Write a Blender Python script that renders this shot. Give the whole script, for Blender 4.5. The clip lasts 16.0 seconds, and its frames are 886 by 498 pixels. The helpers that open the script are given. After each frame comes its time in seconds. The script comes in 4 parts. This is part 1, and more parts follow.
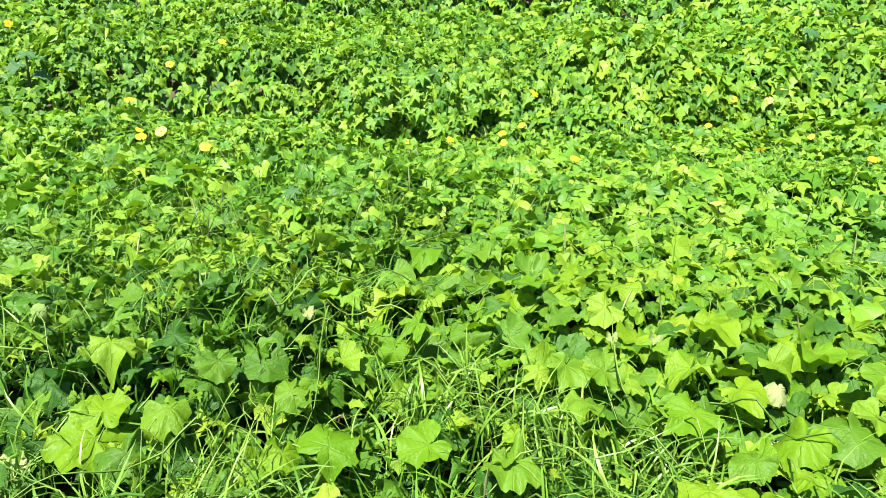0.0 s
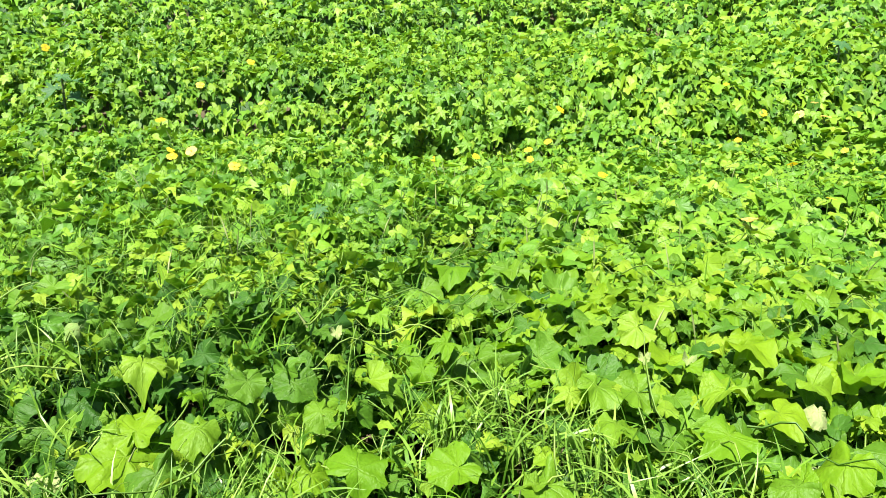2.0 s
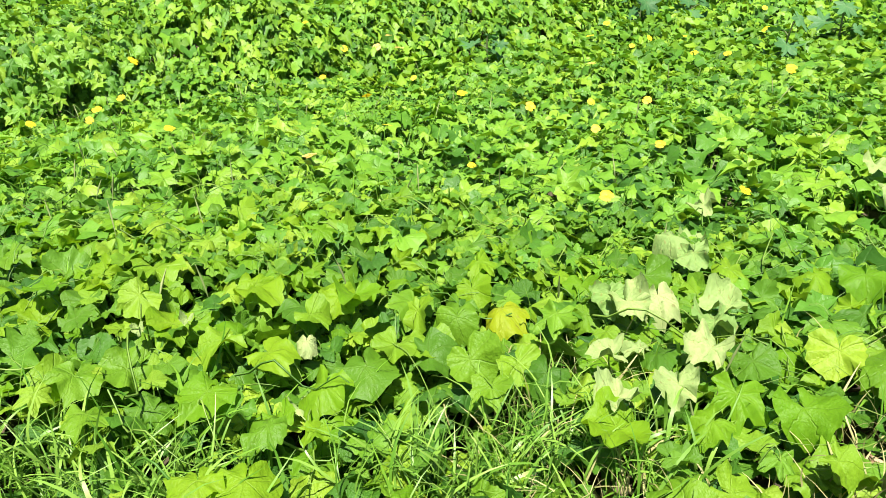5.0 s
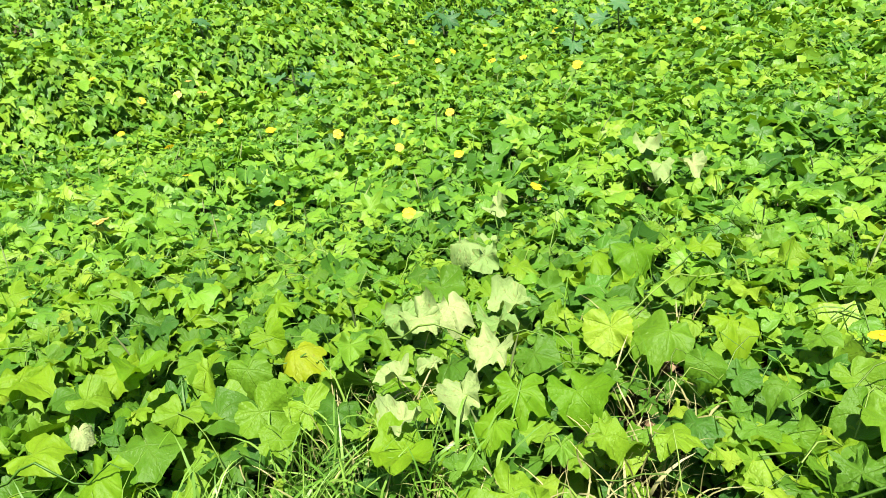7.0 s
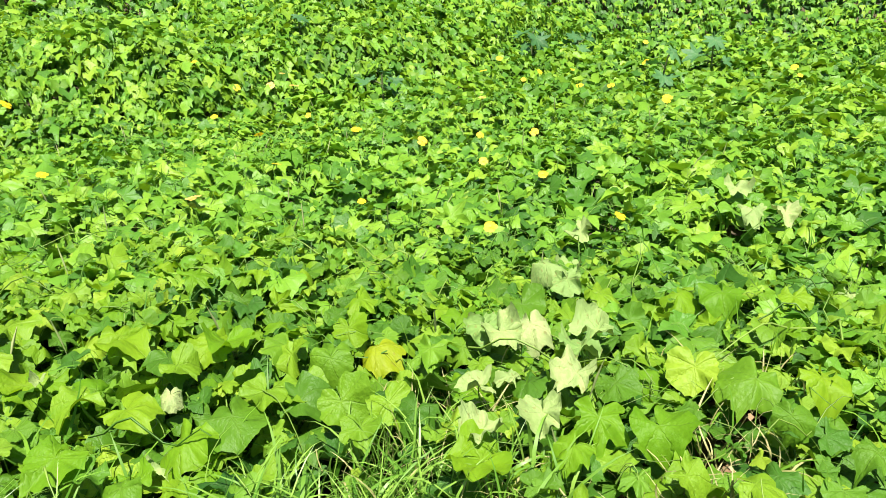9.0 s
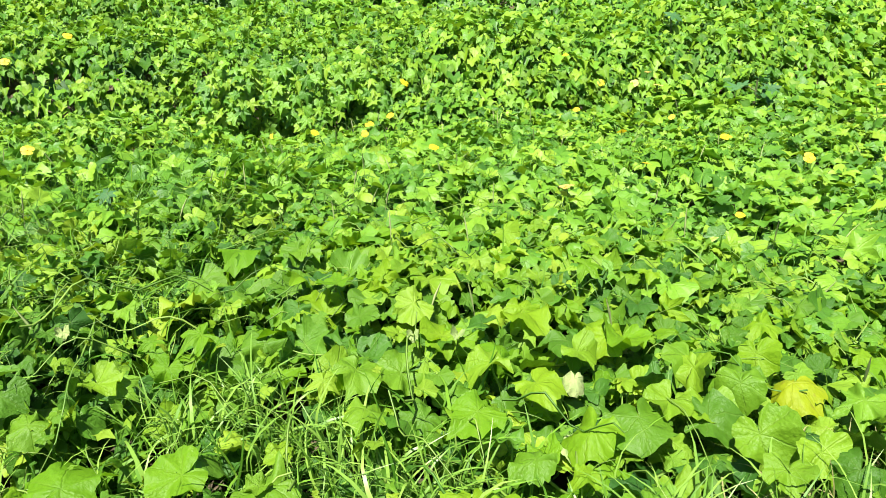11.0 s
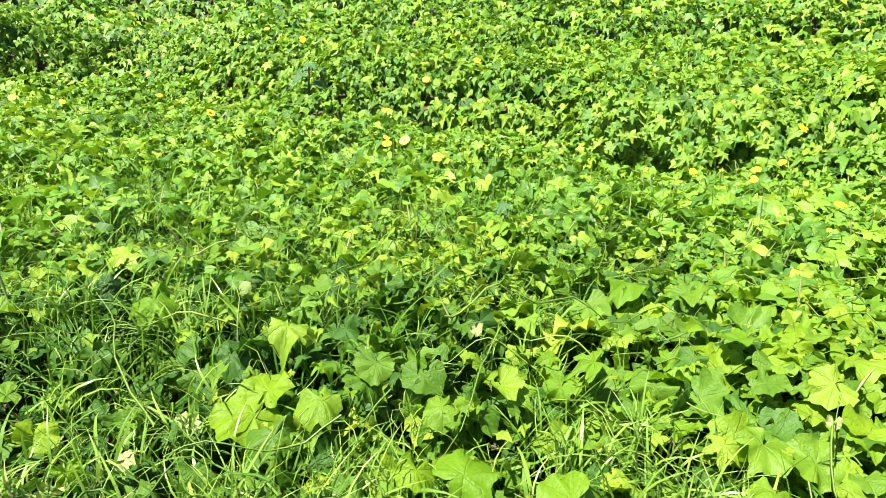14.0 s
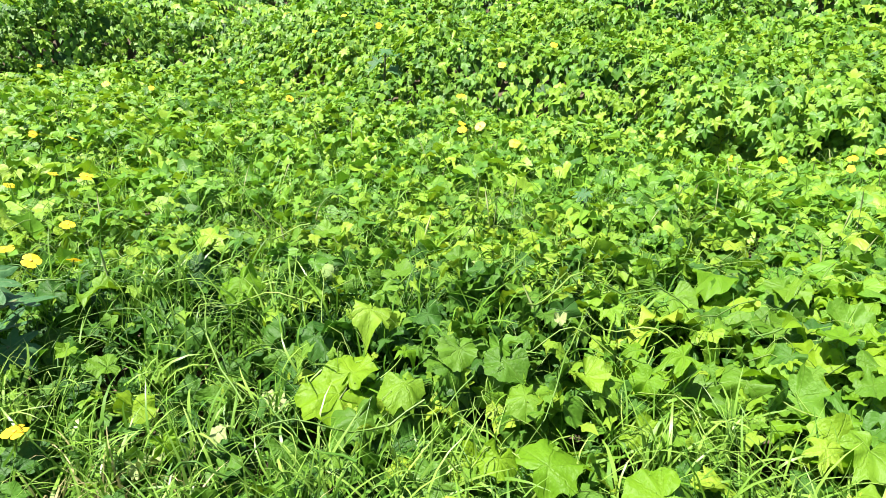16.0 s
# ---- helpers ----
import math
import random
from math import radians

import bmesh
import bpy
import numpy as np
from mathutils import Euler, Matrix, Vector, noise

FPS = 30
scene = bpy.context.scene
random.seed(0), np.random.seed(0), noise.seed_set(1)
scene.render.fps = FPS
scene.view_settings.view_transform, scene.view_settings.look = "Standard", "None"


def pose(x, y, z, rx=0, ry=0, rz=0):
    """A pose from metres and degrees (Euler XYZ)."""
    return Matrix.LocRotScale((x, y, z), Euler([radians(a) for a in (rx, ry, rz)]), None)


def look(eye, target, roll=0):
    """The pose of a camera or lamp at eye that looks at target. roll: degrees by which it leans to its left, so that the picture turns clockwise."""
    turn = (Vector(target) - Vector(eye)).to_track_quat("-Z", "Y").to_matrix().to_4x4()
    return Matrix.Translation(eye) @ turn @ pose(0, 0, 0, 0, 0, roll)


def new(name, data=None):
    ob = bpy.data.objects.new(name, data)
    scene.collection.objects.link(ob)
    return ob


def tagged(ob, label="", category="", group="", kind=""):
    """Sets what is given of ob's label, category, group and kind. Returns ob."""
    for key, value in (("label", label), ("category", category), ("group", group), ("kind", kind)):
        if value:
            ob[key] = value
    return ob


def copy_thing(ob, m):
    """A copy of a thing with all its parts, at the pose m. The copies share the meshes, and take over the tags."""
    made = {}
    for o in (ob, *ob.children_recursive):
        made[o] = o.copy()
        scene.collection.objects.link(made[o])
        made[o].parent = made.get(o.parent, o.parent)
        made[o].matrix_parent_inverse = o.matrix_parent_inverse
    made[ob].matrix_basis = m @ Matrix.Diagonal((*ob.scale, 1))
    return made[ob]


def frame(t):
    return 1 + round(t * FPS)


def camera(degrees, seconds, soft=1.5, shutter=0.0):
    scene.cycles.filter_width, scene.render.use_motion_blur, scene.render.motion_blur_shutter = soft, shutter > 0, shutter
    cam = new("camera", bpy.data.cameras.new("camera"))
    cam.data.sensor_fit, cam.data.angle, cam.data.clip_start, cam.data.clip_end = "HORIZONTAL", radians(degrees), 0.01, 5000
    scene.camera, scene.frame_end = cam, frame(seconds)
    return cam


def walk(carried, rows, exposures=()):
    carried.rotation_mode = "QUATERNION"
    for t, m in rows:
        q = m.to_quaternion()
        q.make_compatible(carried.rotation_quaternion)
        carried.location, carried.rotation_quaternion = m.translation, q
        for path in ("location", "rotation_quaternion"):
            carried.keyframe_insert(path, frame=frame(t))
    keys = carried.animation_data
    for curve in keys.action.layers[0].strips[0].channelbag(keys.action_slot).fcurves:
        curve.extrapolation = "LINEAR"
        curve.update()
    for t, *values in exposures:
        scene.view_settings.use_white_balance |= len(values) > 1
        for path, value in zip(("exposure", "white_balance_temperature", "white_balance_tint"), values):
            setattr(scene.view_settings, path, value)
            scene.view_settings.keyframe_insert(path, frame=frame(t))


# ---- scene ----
cam = camera(66.0, 16.0, soft=0.5)
EXPOSURES = ((0, 1.39, 6250, 12), (1.5, 1.42, 6350, 12), (2.2, 1.38, 6550, 12), (3, 1.35, 7300, 14), (3.5, 1.31, 7050, 14),
             (4, 1.29, 6400, 12), (4.7, 1.24, 6350, 12), (7, 1.20, 6350, 11), (8, 1.18, 6350, 11), (9, 1.18, 6350, 12),
             (10, 1.21, 6350, 12), (12.5, 1.42, 6200, 14), (13.5, 1.50, 6550, 20), (14.5, 1.55, 6350, 21), (16, 1.53, 6200, 20))
PATH = [
    (0, (-0.04, -0.131, 1.385), (-0.054, 1.758, 0.729), 1.8),
    (0.5, (-0.054, -0.127, 1.382), (-0.099, 1.764, 0.732), 1.4),
    (1, (-0.081, -0.126, 1.385), (-0.258, 1.767, 0.763), 1.7),
    (1.5, (-0.082, -0.126, 1.388), (-0.258, 1.768, 0.77), 1.3),
    (2, (-0.05, -0.118, 1.39), (-0.139, 1.784, 0.776), 0.9),
    (2.5, (0.01, -0.11, 1.393), (0.107, 1.791, 0.779), 0.8),
    (3, (0.059, -0.112, 1.394), (0.319, 1.779, 0.799), 0.4),
    (3.5, (0.084, -0.107, 1.4), (0.451, 1.756, 0.771), -0.6),
    (4, (0.126, -0.105, 1.39), (0.562, 1.726, 0.714), -2.1),
    (4.5, (0.318, -0.102, 1.361), (0.999, 1.622, 0.61), -2.2),
    (4.7, (0.39, -0.093, 1.359), (1.132, 1.602, 0.599), -1.2),
    (6.8, (0.661, -0.176, 1.351), (1.769, 1.331, 0.645), -5.9),
    (7, (0.679, -0.191, 1.359), (1.831, 1.282, 0.649), -6.4),
    (7.5, (0.712, -0.224, 1.368), (2.011, 1.123, 0.663), -6.0),
    (8, (0.716, -0.238, 1.372), (2.1, 1.023, 0.67), -3.1),
    (8.5, (0.669, -0.209, 1.369), (1.959, 1.163, 0.694), -1.9),
    (9, (0.583, -0.152, 1.369), (1.618, 1.426, 0.706), -0.7),
    (9.5, (0.524, -0.079, 1.362), (1.328, 1.619, 0.676), -0.3),
    (10, (0.454, -0.024, 1.353), (1.093, 1.751, 0.689), 0.0),
    (10.2, (0.418, -0.017, 1.343), (0.978, 1.783, 0.674), 0.1),
    (12.3, (0.202, 0.022, 1.357), (-0.063, 1.896, 0.712), 2.0),
    (12.5, (0.179, 0.024, 1.357), (-0.155, 1.897, 0.74), 1.9),
    (13, (0.142, 0.03, 1.348), (-0.389, 1.848, 0.706), 1.6),
    (13.5, (0.122, 0.025, 1.344), (-0.494, 1.826, 0.731), 1.7),
    (14, (0.095, 0.022, 1.339), (-0.604, 1.792, 0.724), 2.7),
    (14.5, (0.072, 0.02, 1.335), (-0.736, 1.738, 0.708), 2.3),
    (15, (0.066, 0.015, 1.333), (-0.766, 1.717, 0.691), 1.9),
    (15.5, (0.056, 0.017, 1.336), (-0.796, 1.707, 0.688), 2.3),
    (16, (0.048, 0.019, 1.328), (-0.823, 1.695, 0.67), 2.0),
]
walk(cam, [(t, look(eye, target, roll)) for t, eye, target, roll in PATH],
     exposures=EXPOSURES)

# ---- light ----
SUN_AZ, SUN_EL = 214.0, 64.0
SUN_DIR = Vector((math.sin(radians(SUN_AZ)) * math.cos(radians(SUN_EL)),
                  math.cos(radians(SUN_AZ)) * math.cos(radians(SUN_EL)), math.sin(radians(SUN_EL))))
world = bpy.data.worlds.new("sky")
scene.world = world
world.use_nodes = True
wt = world.node_tree
sky = wt.nodes.new("ShaderNodeTexSky")
sky.sky_type, sky.sun_disc = "NISHITA", False
sky.sun_elevation, sky.sun_rotation = radians(SUN_EL), radians(SUN_AZ)
wt.nodes["Background"].inputs[1].default_value = 0.05
wt.links.new(sky.outputs[0], wt.nodes["Background"].inputs[0])
sun = new("sun", bpy.data.lights.new("sun", "SUN"))
sun.data.energy, sun.data.angle, sun.data.color = 4.7, radians(0.5), (1.0, 0.95, 0.84)
sun.matrix_world = look(SUN_DIR * 30, (0, 0, 0))

rng = np.random.default_rng(7)


# ---- materials ----
def node(tree, kind, **values):
    n = tree.nodes.new(kind)
    for key, value in values.items():
        n.inputs[int(key[1:])].default_value = value
    return n


def maths(tree, operation, a, b=None):
    n = tree.nodes.new("ShaderNodeMath")
    n.operation = operation
    for socket, value in zip(n.inputs, (a, b)):
        if value is None:
            continue
        if isinstance(value, (int, float)):
            socket.default_value = value
        else:
            tree.links.new(value, socket)
    return n.outputs[0]


def ramp(tree, fac, stops):
    n = tree.nodes.new("ShaderNodeValToRGB")
    while len(n.color_ramp.elements) < len(stops):
        n.color_ramp.elements.new(0.5)
    for e, (at, colour) in zip(n.color_ramp.elements, stops):
        e.position, e.color = at, (*colour, 1)
    tree.links.new(fac, n.inputs[0])
    return n.outputs[0]


def mixed(tree, fac, a, b, blend="MIX"):
    n = tree.nodes.new("ShaderNodeMix")
    n.data_type, n.blend_type = "RGBA", blend
    for socket, value in ((n.inputs[0], fac), (n.inputs[6], a), (n.inputs[7], b)):
        if isinstance(value, (int, float)):
            socket.default_value = value
        elif isinstance(value, tuple):
            socket.default_value = (*value, 1)
        else:
            tree.links.new(value, socket)
    return n.outputs[2]


def leaf_material(name, stops, through_tint, translucent=0.27, rough=0.46, vein=0.09, spots=0.0, veins_deg=58, gloss=0.27):
    """A leaf: its own shade each, mottled, with paler veins, light shining through."""
    m = bpy.data.materials.new(name)
    m.use_nodes = True
    t, link = m.node_tree, m.node_tree.links.new
    p = t.nodes["Principled BSDF"]
    one = t.nodes.new("ShaderNodeObjectInfo").outputs["Random"]
    geo = t.nodes.new("ShaderNodeNewGeometry")
    rand = maths(t, "FRACT", maths(t, "ADD", one, geo.outputs["Random Per Island"]))
    patch = node(t, "ShaderNodeTexNoise", i2=1.1, i3=3.0)
    link(geo.outputs["Position"], patch.inputs[0])
    shade = maths(t, "ADD", maths(t, "MULTIPLY", rand, 0.9), maths(t, "MULTIPLY", maths(t, "SUBTRACT", patch.outputs[0], 0.38), 0.75))
    base = ramp(t, shade, stops)
    uv = t.nodes.new("ShaderNodeUVMap").outputs[0]
    sep = t.nodes.new("ShaderNodeSeparateXYZ")
    link(uv, sep.inputs[0])
    wander = node(t, "ShaderNodeTexNoise", i2=3.0, i3=2.0)
    link(uv, wander.inputs[0])
    u = maths(t, "ADD", sep.outputs[0], maths(t, "MULTIPLY", maths(t, "SUBTRACT", wander.outputs[0], 0.5), 0.35))
    v = sep.outputs[1]
    r = maths(t, "SQRT", maths(t, "ADD", maths(t, "MULTIPLY", u, u), maths(t, "MULTIPLY", v, v)))
    turns = maths(t, "DIVIDE", maths(t, "ARCTAN2", u, v), radians(veins_deg))
    off = maths(t, "ABSOLUTE", maths(t, "SUBTRACT", turns, maths(t, "ROUND", turns)))
    across = maths(t, "MULTIPLY", off, maths(t, "MULTIPLY", r, radians(veins_deg)))
    main = maths(t, "SUBTRACT", 1.0, maths(t, "MINIMUM", maths(t, "DIVIDE", across, 0.03), 1.0))
    side = maths(t, "PINGPONG", maths(t, "SUBTRACT", maths(t, "MULTIPLY", r, 6.0), maths(t, "MULTIPLY", off, 7.0)), 0.5)
    side = maths(t, "SUBTRACT", 1.0, maths(t, "MINIMUM", maths(t, "DIVIDE", side, 0.13), 1.0))
    grain = node(t, "ShaderNodeTexNoise", i2=9.0, i3=4.0)
    link(uv, grain.inputs[0])
    col = mixed(t, maths(t, "MULTIPLY", maths(t, "SUBTRACT", grain.outputs[0], 0.3), 0.85), base, mixed(t, 1.0, base, (0.6, 0.7, 0.42), "MULTIPLY"))
    blotch = node(t, "ShaderNodeTexNoise", i2=2.2, i3=2.0)
    link(geo.outputs["Position"], blotch.inputs[0])
    blotch.inputs[2].default_value = 22.0
    col = mixed(t, maths(t, "MULTIPLY", maths(t, "MAXIMUM", maths(t, "SUBTRACT", blotch.outputs[0], 0.45), 0.0), 1.3), col, mixed(t, 1.0, col, (0.6, 0.74, 0.7), "MULTIPLY"))
    pale = mixed(t, 0.6, base, (0.42, 0.5, 0.16))
    col = mixed(t, maths(t, "MULTIPLY", maths(t, "MAXIMUM", main, maths(t, "MULTIPLY", side, 0.12)), vein), col, pale)
    if spots:
        spot = node(t, "ShaderNodeTexNoise", i2=4.5, i3=5.0)
        link(uv, spot.inputs[0])
        col = mixed(t, maths(t, "MULTIPLY", maths(t, "GREATER_THAN", spot.outputs[0], 0.63), spots), col, (0.25, 0.15, 0.05))
    link(col, p.inputs["Base Color"])
    link(maths(t, "ADD", rough - 0.08, maths(t, "MULTIPLY", grain.outputs[0], 0.2)), p.inputs["Roughness"])
    p.inputs["Specular IOR Level"].default_value = gloss
    bump = node(t, "ShaderNodeBump", i0=0.6, i1=0.009)
    link(maths(t, "ADD", maths(t, "MULTIPLY", grain.outputs[0], 0.7), maths(t, "MULTIPLY", main, -0.25)), bump.inputs["Height"])
    link(bump.outputs[0], p.inputs["Normal"])
    thru = t.nodes.new("ShaderNodeBsdfTranslucent")
    link(mixed(t, 1.0, col, through_tint, "MULTIPLY"), thru.inputs[0])
    mix = t.nodes.new("ShaderNodeMixShader")
    mix.inputs[0].default_value = translucent
    link(p.outputs[0], mix.inputs[1])
    link(thru.outputs[0], mix.inputs[2])
    link(mix.outputs[0], t.nodes["Material Output"].inputs[0])
    return m


def plain_material(name, low, high, scale=30.0, rough=0.7, bump=0.3, distance=0.004, translucent=0.0):
    m = bpy.data.materials.new(name)
    m.use_nodes = True
    t, link = m.node_tree, m.node_tree.links.new
    p = t.nodes["Principled BSDF"]
    geo = t.nodes.new("ShaderNodeNewGeometry")
    fine = node(t, "ShaderNodeTexNoise", i2=scale, i3=5.0)
    broad = node(t, "ShaderNodeTexNoise", i2=scale / 9, i3=3.0)
    link(geo.outputs["Position"], fine.inputs[0])
    link(geo.outputs["Position"], broad.inputs[0])
    rand = maths(t, "FRACT", maths(t, "ADD", t.nodes.new("ShaderNodeObjectInfo").outputs["Random"], geo.outputs["Random Per Island"]))
    fac = maths(t, "ADD", maths(t, "MULTIPLY", fine.outputs[0], 0.5), maths(t, "ADD", maths(t, "MULTIPLY", broad.outputs[0], 0.5), maths(t, "MULTIPLY", maths(t, "SUBTRACT", rand, 0.5), 0.6)))
    link(ramp(t, fac, ((0.2, low), (0.8, high))), p.inputs["Base Color"])
    p.inputs["Roughness"].default_value = rough
    b = node(t, "ShaderNodeBump", i0=bump, i1=distance)
    link(fine.outputs[0], b.inputs["Height"])
    link(b.outputs[0], p.inputs["Normal"])
    if translucent:
        thru = t.nodes.new("ShaderNodeBsdfTranslucent")
        link(ramp(t, fac, ((0.2, low), (0.8, high))), thru.inputs[0])
        mix = t.nodes.new("ShaderNodeMixShader")
        mix.inputs[0].default_value = translucent
        link(p.outputs[0], mix.inputs[1])
        link(thru.outputs[0], mix.inputs[2])
        link(mix.outputs[0], t.nodes["Material Output"].inputs[0])
    return m


LEAF = leaf_material("gourd_leaf", ((0.0, (0.034, 0.115, 0.015)), (0.3, (0.078, 0.205, 0.017)), (0.6, (0.16, 0.32, 0.021)), (1.0, (0.28, 0.41, 0.027))), (1.25, 1.2, 0.45))
LIMELEAF = leaf_material("lime_leaf", ((0.0, (0.14, 0.32, 0.012)), (0.5, (0.19, 0.38, 0.013)), (1.0, (0.26, 0.43, 0.016))), (1.2, 1.15, 0.45), 0.45)
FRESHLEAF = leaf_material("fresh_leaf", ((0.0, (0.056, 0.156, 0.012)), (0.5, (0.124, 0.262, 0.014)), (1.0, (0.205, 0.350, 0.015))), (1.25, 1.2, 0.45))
# a darker green kind, with shade among the leaves also put into its colour
SHADEDLEAF = leaf_material("shaded_leaf", ((0.0, (0.022, 0.085, 0.013)), (0.5, (0.052, 0.155, 0.016)), (1.0, (0.11, 0.245, 0.021))), (1.1, 1.2, 0.5), 0.28)
FIELDLEAF = leaf_material("field_leaf", ((0.0, (0.05, 0.15, 0.016)), (0.3, (0.1, 0.26, 0.02)), (0.62, (0.185, 0.38, 0.025)), (1.0, (0.285, 0.45, 0.031))), (1.25, 1.2, 0.45), rough=0.42, gloss=0.37)
PALELEAF = leaf_material("pale_leaf", ((0.0, (0.19, 0.32, 0.075)), (0.5, (0.3, 0.41, 0.13)), (1.0, (0.4, 0.48, 0.19))), (0.9, 0.95, 0.5), 0.2, 0.6, 0.4, 0.35)
YELLOWLEAF = leaf_material("yellow_leaf", ((0.0, (0.27, 0.4, 0.01)), (0.5, (0.37, 0.43, 0.012)), (1.0, (0.44, 0.44, 0.016))), (1.1, 1.0, 0.4), 0.4, 0.5, 0.2, 0.25)
CASTORLEAF = leaf_material("castor_leaf", ((0.0, (0.045, 0.14, 0.04)), (0.5, (0.065, 0.18, 0.056)), (1.0, (0.1, 0.235, 0.08))), (0.8, 1.1, 0.5), 0.2, 0.5, 0.2, veins_deg=45, gloss=0.3)
GRASS = plain_material("grass_blade", (0.06, 0.18, 0.012), (0.21, 0.41, 0.035), 12.0, 0.45, 0.1, 0.002, 0.35)
GRASS.node_tree.nodes["Principled BSDF"].inputs["Specular IOR Level"].default_value = 0.25
TUFTGRASS = plain_material("tuft_grass", (0.11, 0.26, 0.02), (0.29, 0.48, 0.07), 9.0, 0.4, 0.1, 0.002, 0.3)
STRAWGRASS = plain_material("straw", (0.26, 0.26, 0.08), (0.5, 0.46, 0.2), 20.0, 0.6, 0.1, 0.002, 0.2)
STEM = plain_material("vine_stem", (0.06, 0.17, 0.012), (0.22, 0.34, 0.05), 20.0, 0.5, 0.2, 0.002, 0.1)
WEED = plain_material("weed_seed_head", (0.14, 0.2, 0.05), (0.34, 0.37, 0.15), 40.0, 0.8, 0.3, 0.003)
SOIL = plain_material("soil", (0.03, 0.025, 0.014), (0.12, 0.095, 0.05), 14.0, 0.95, 0.9, 0.03)
LITTER = plain_material("dry_litter", (0.2, 0.125, 0.06), (0.52, 0.37, 0.21), 25.0, 0.85, 0.4, 0.004, 0.1)
PETAL = plain_material("yellow_petal", (0.78, 0.52, 0.008), (0.9, 0.7, 0.02), 45.0, 0.55, 0.25, 0.003, 0.3)
FADED = plain_material("faded_petal", (0.68, 0.42, 0.09), (0.8, 0.56, 0.16), 45.0, 0.6, 0.25, 0.003, 0.3)
HEART = plain_material("flower_heart", (0.5, 0.34, 0.02), (0.7, 0.5, 0.05), 90.0, 0.7, 0.5, 0.002)
STALKBARK = plain_material("castor_stem", (0.07, 0.09, 0.03), (0.16, 0.2, 0.07), 18.0, 0.6, 0.3, 0.003)


# ---- lie of the land ----
HUMPS = np.array([
    (-0.9, 1.8, 0.5, 0.1),
    (0.8, 2.3, 0.7, 0.06),
    (0.2, 3.8, 1.0, 0.06),
    (2.2, 2.9, 0.6, -0.07),
    (2.2, 0.8, 0.7, 0.04),
    (-0.3, 5.75, 0.9, -0.14),
    (-0.6, 5.95, 0.26, -0.1),
    (-0.2, 6.0, 0.24, -0.14),
    (0.2, 5.98, 0.22, -0.1),
    (-3.6, 6.4, 0.7, 0.3),
    (-2.0, 7.4, 0.8, 0.04),
    (1.7, 6.7, 0.7, 0.16),
    (4.0, 7.2, 0.8, 0.04),
    (-6.2, 7.9, 1.2, 0.2),
    (5.1, 0.66, 0.3, -0.12),
])


def smooth(a):
    a = np.clip(a, 0, 1)
    return a * a * (3 - 2 * a)


WAVES = [(rng.uniform(0, 6.28), 6.28 / w, rng.uniform(0, 6.28), a) for w, a in
         ((2.6, 0.03), (1.9, 0.03), (1.3, 0.03), (1.0, 0.025), (0.75, 0.022), (0.6, 0.018), (0.5, 0.015), (0.4, 0.012))]


def canopy(x, y):
    """The height of the top of the leaves."""
    x, y = np.asarray(x, float), np.asarray(y, float)
    r = np.hypot(x, y)
    z = 0.46 + sum(h * np.exp(-((x - a) ** 2 + (y - b) ** 2) / w ** 2) for a, b, w, h in HUMPS)
    # the field rises a little to the east
    z = z + 0.12 * smooth((x - 2.2) / 2.0) + 0.35 * smooth((r - 6.5) / 8) * smooth((x - 2) / 4)
    # the bank, steepest where the vines hang
    d = y - 5.88 - 0.26 * smooth((x - 2.3) / 1.5) - 0.12 * np.exp(-((x - 0.1) / 0.5) ** 2) - 0.35 * np.maximum(-3.6 - x, 0) - 0.55 * np.maximum(x - 5.0, 0)
    steep = np.exp(-((x + 0.25) / 1.0) ** 4)
    z = z + 0.56 * smooth(d / (1.15 - 0.65 * steep)) + 0.24 * smooth((d - 0.9) / 2.6)
    for a, b, w, h in ((1.6, 6.75, 0.7, 0.14), (-2.6, 8.4, 1.0, 0.2), (4.2, 7.2, 0.8, 0.1), (-6.6, 8.3, 1.0, 0.25)):
        z = z + h * smooth((y - b) / 0.3) * np.exp(-((x - a) / w) ** 2) * np.exp(-((y - b - 0.3) / 1.0) ** 2)
    z = z + 1.0 * smooth((y - 9.5) / 3.5) * smooth((x + 10) / 3) * smooth((9 - x) / 4) + 2.2 * smooth((r - 14) / 4)
    # a wall of hanging vines at the west end of the far bank
    z = z + 1.0 * smooth((r - 11.6) / 0.4) * np.exp(-((np.arctan2(x, y) + 0.97) / 0.13) ** 2) * smooth((16 - r) / 2)
    z = z - 0.4 * np.exp(-((r - 11.1) / 0.4) ** 2) * np.exp(-((np.arctan2(x, y) + 0.97) / 0.1) ** 2)
    lump = sum(a * np.sin(k * (x * math.cos(d) + y * math.sin(d)) + s) for d, k, s, a in WAVES)
    return z + lump * (0.4 + 0.5 * smooth((0.3 - x) / 0.8) * smooth((2.8 - r) / 0.8) + 0.45 * smooth((r - 2) / 4) + 0.9 * smooth((r - 8) / 4))


def normals(x, y, e=0.12):
    n = np.stack([canopy(x - e, y) - canopy(x + e, y), canopy(x, y - e) - canopy(x, y + e), np.full(len(x), 2 * e)], 1)
    return n / np.linalg.norm(n, axis=1, keepdims=True)


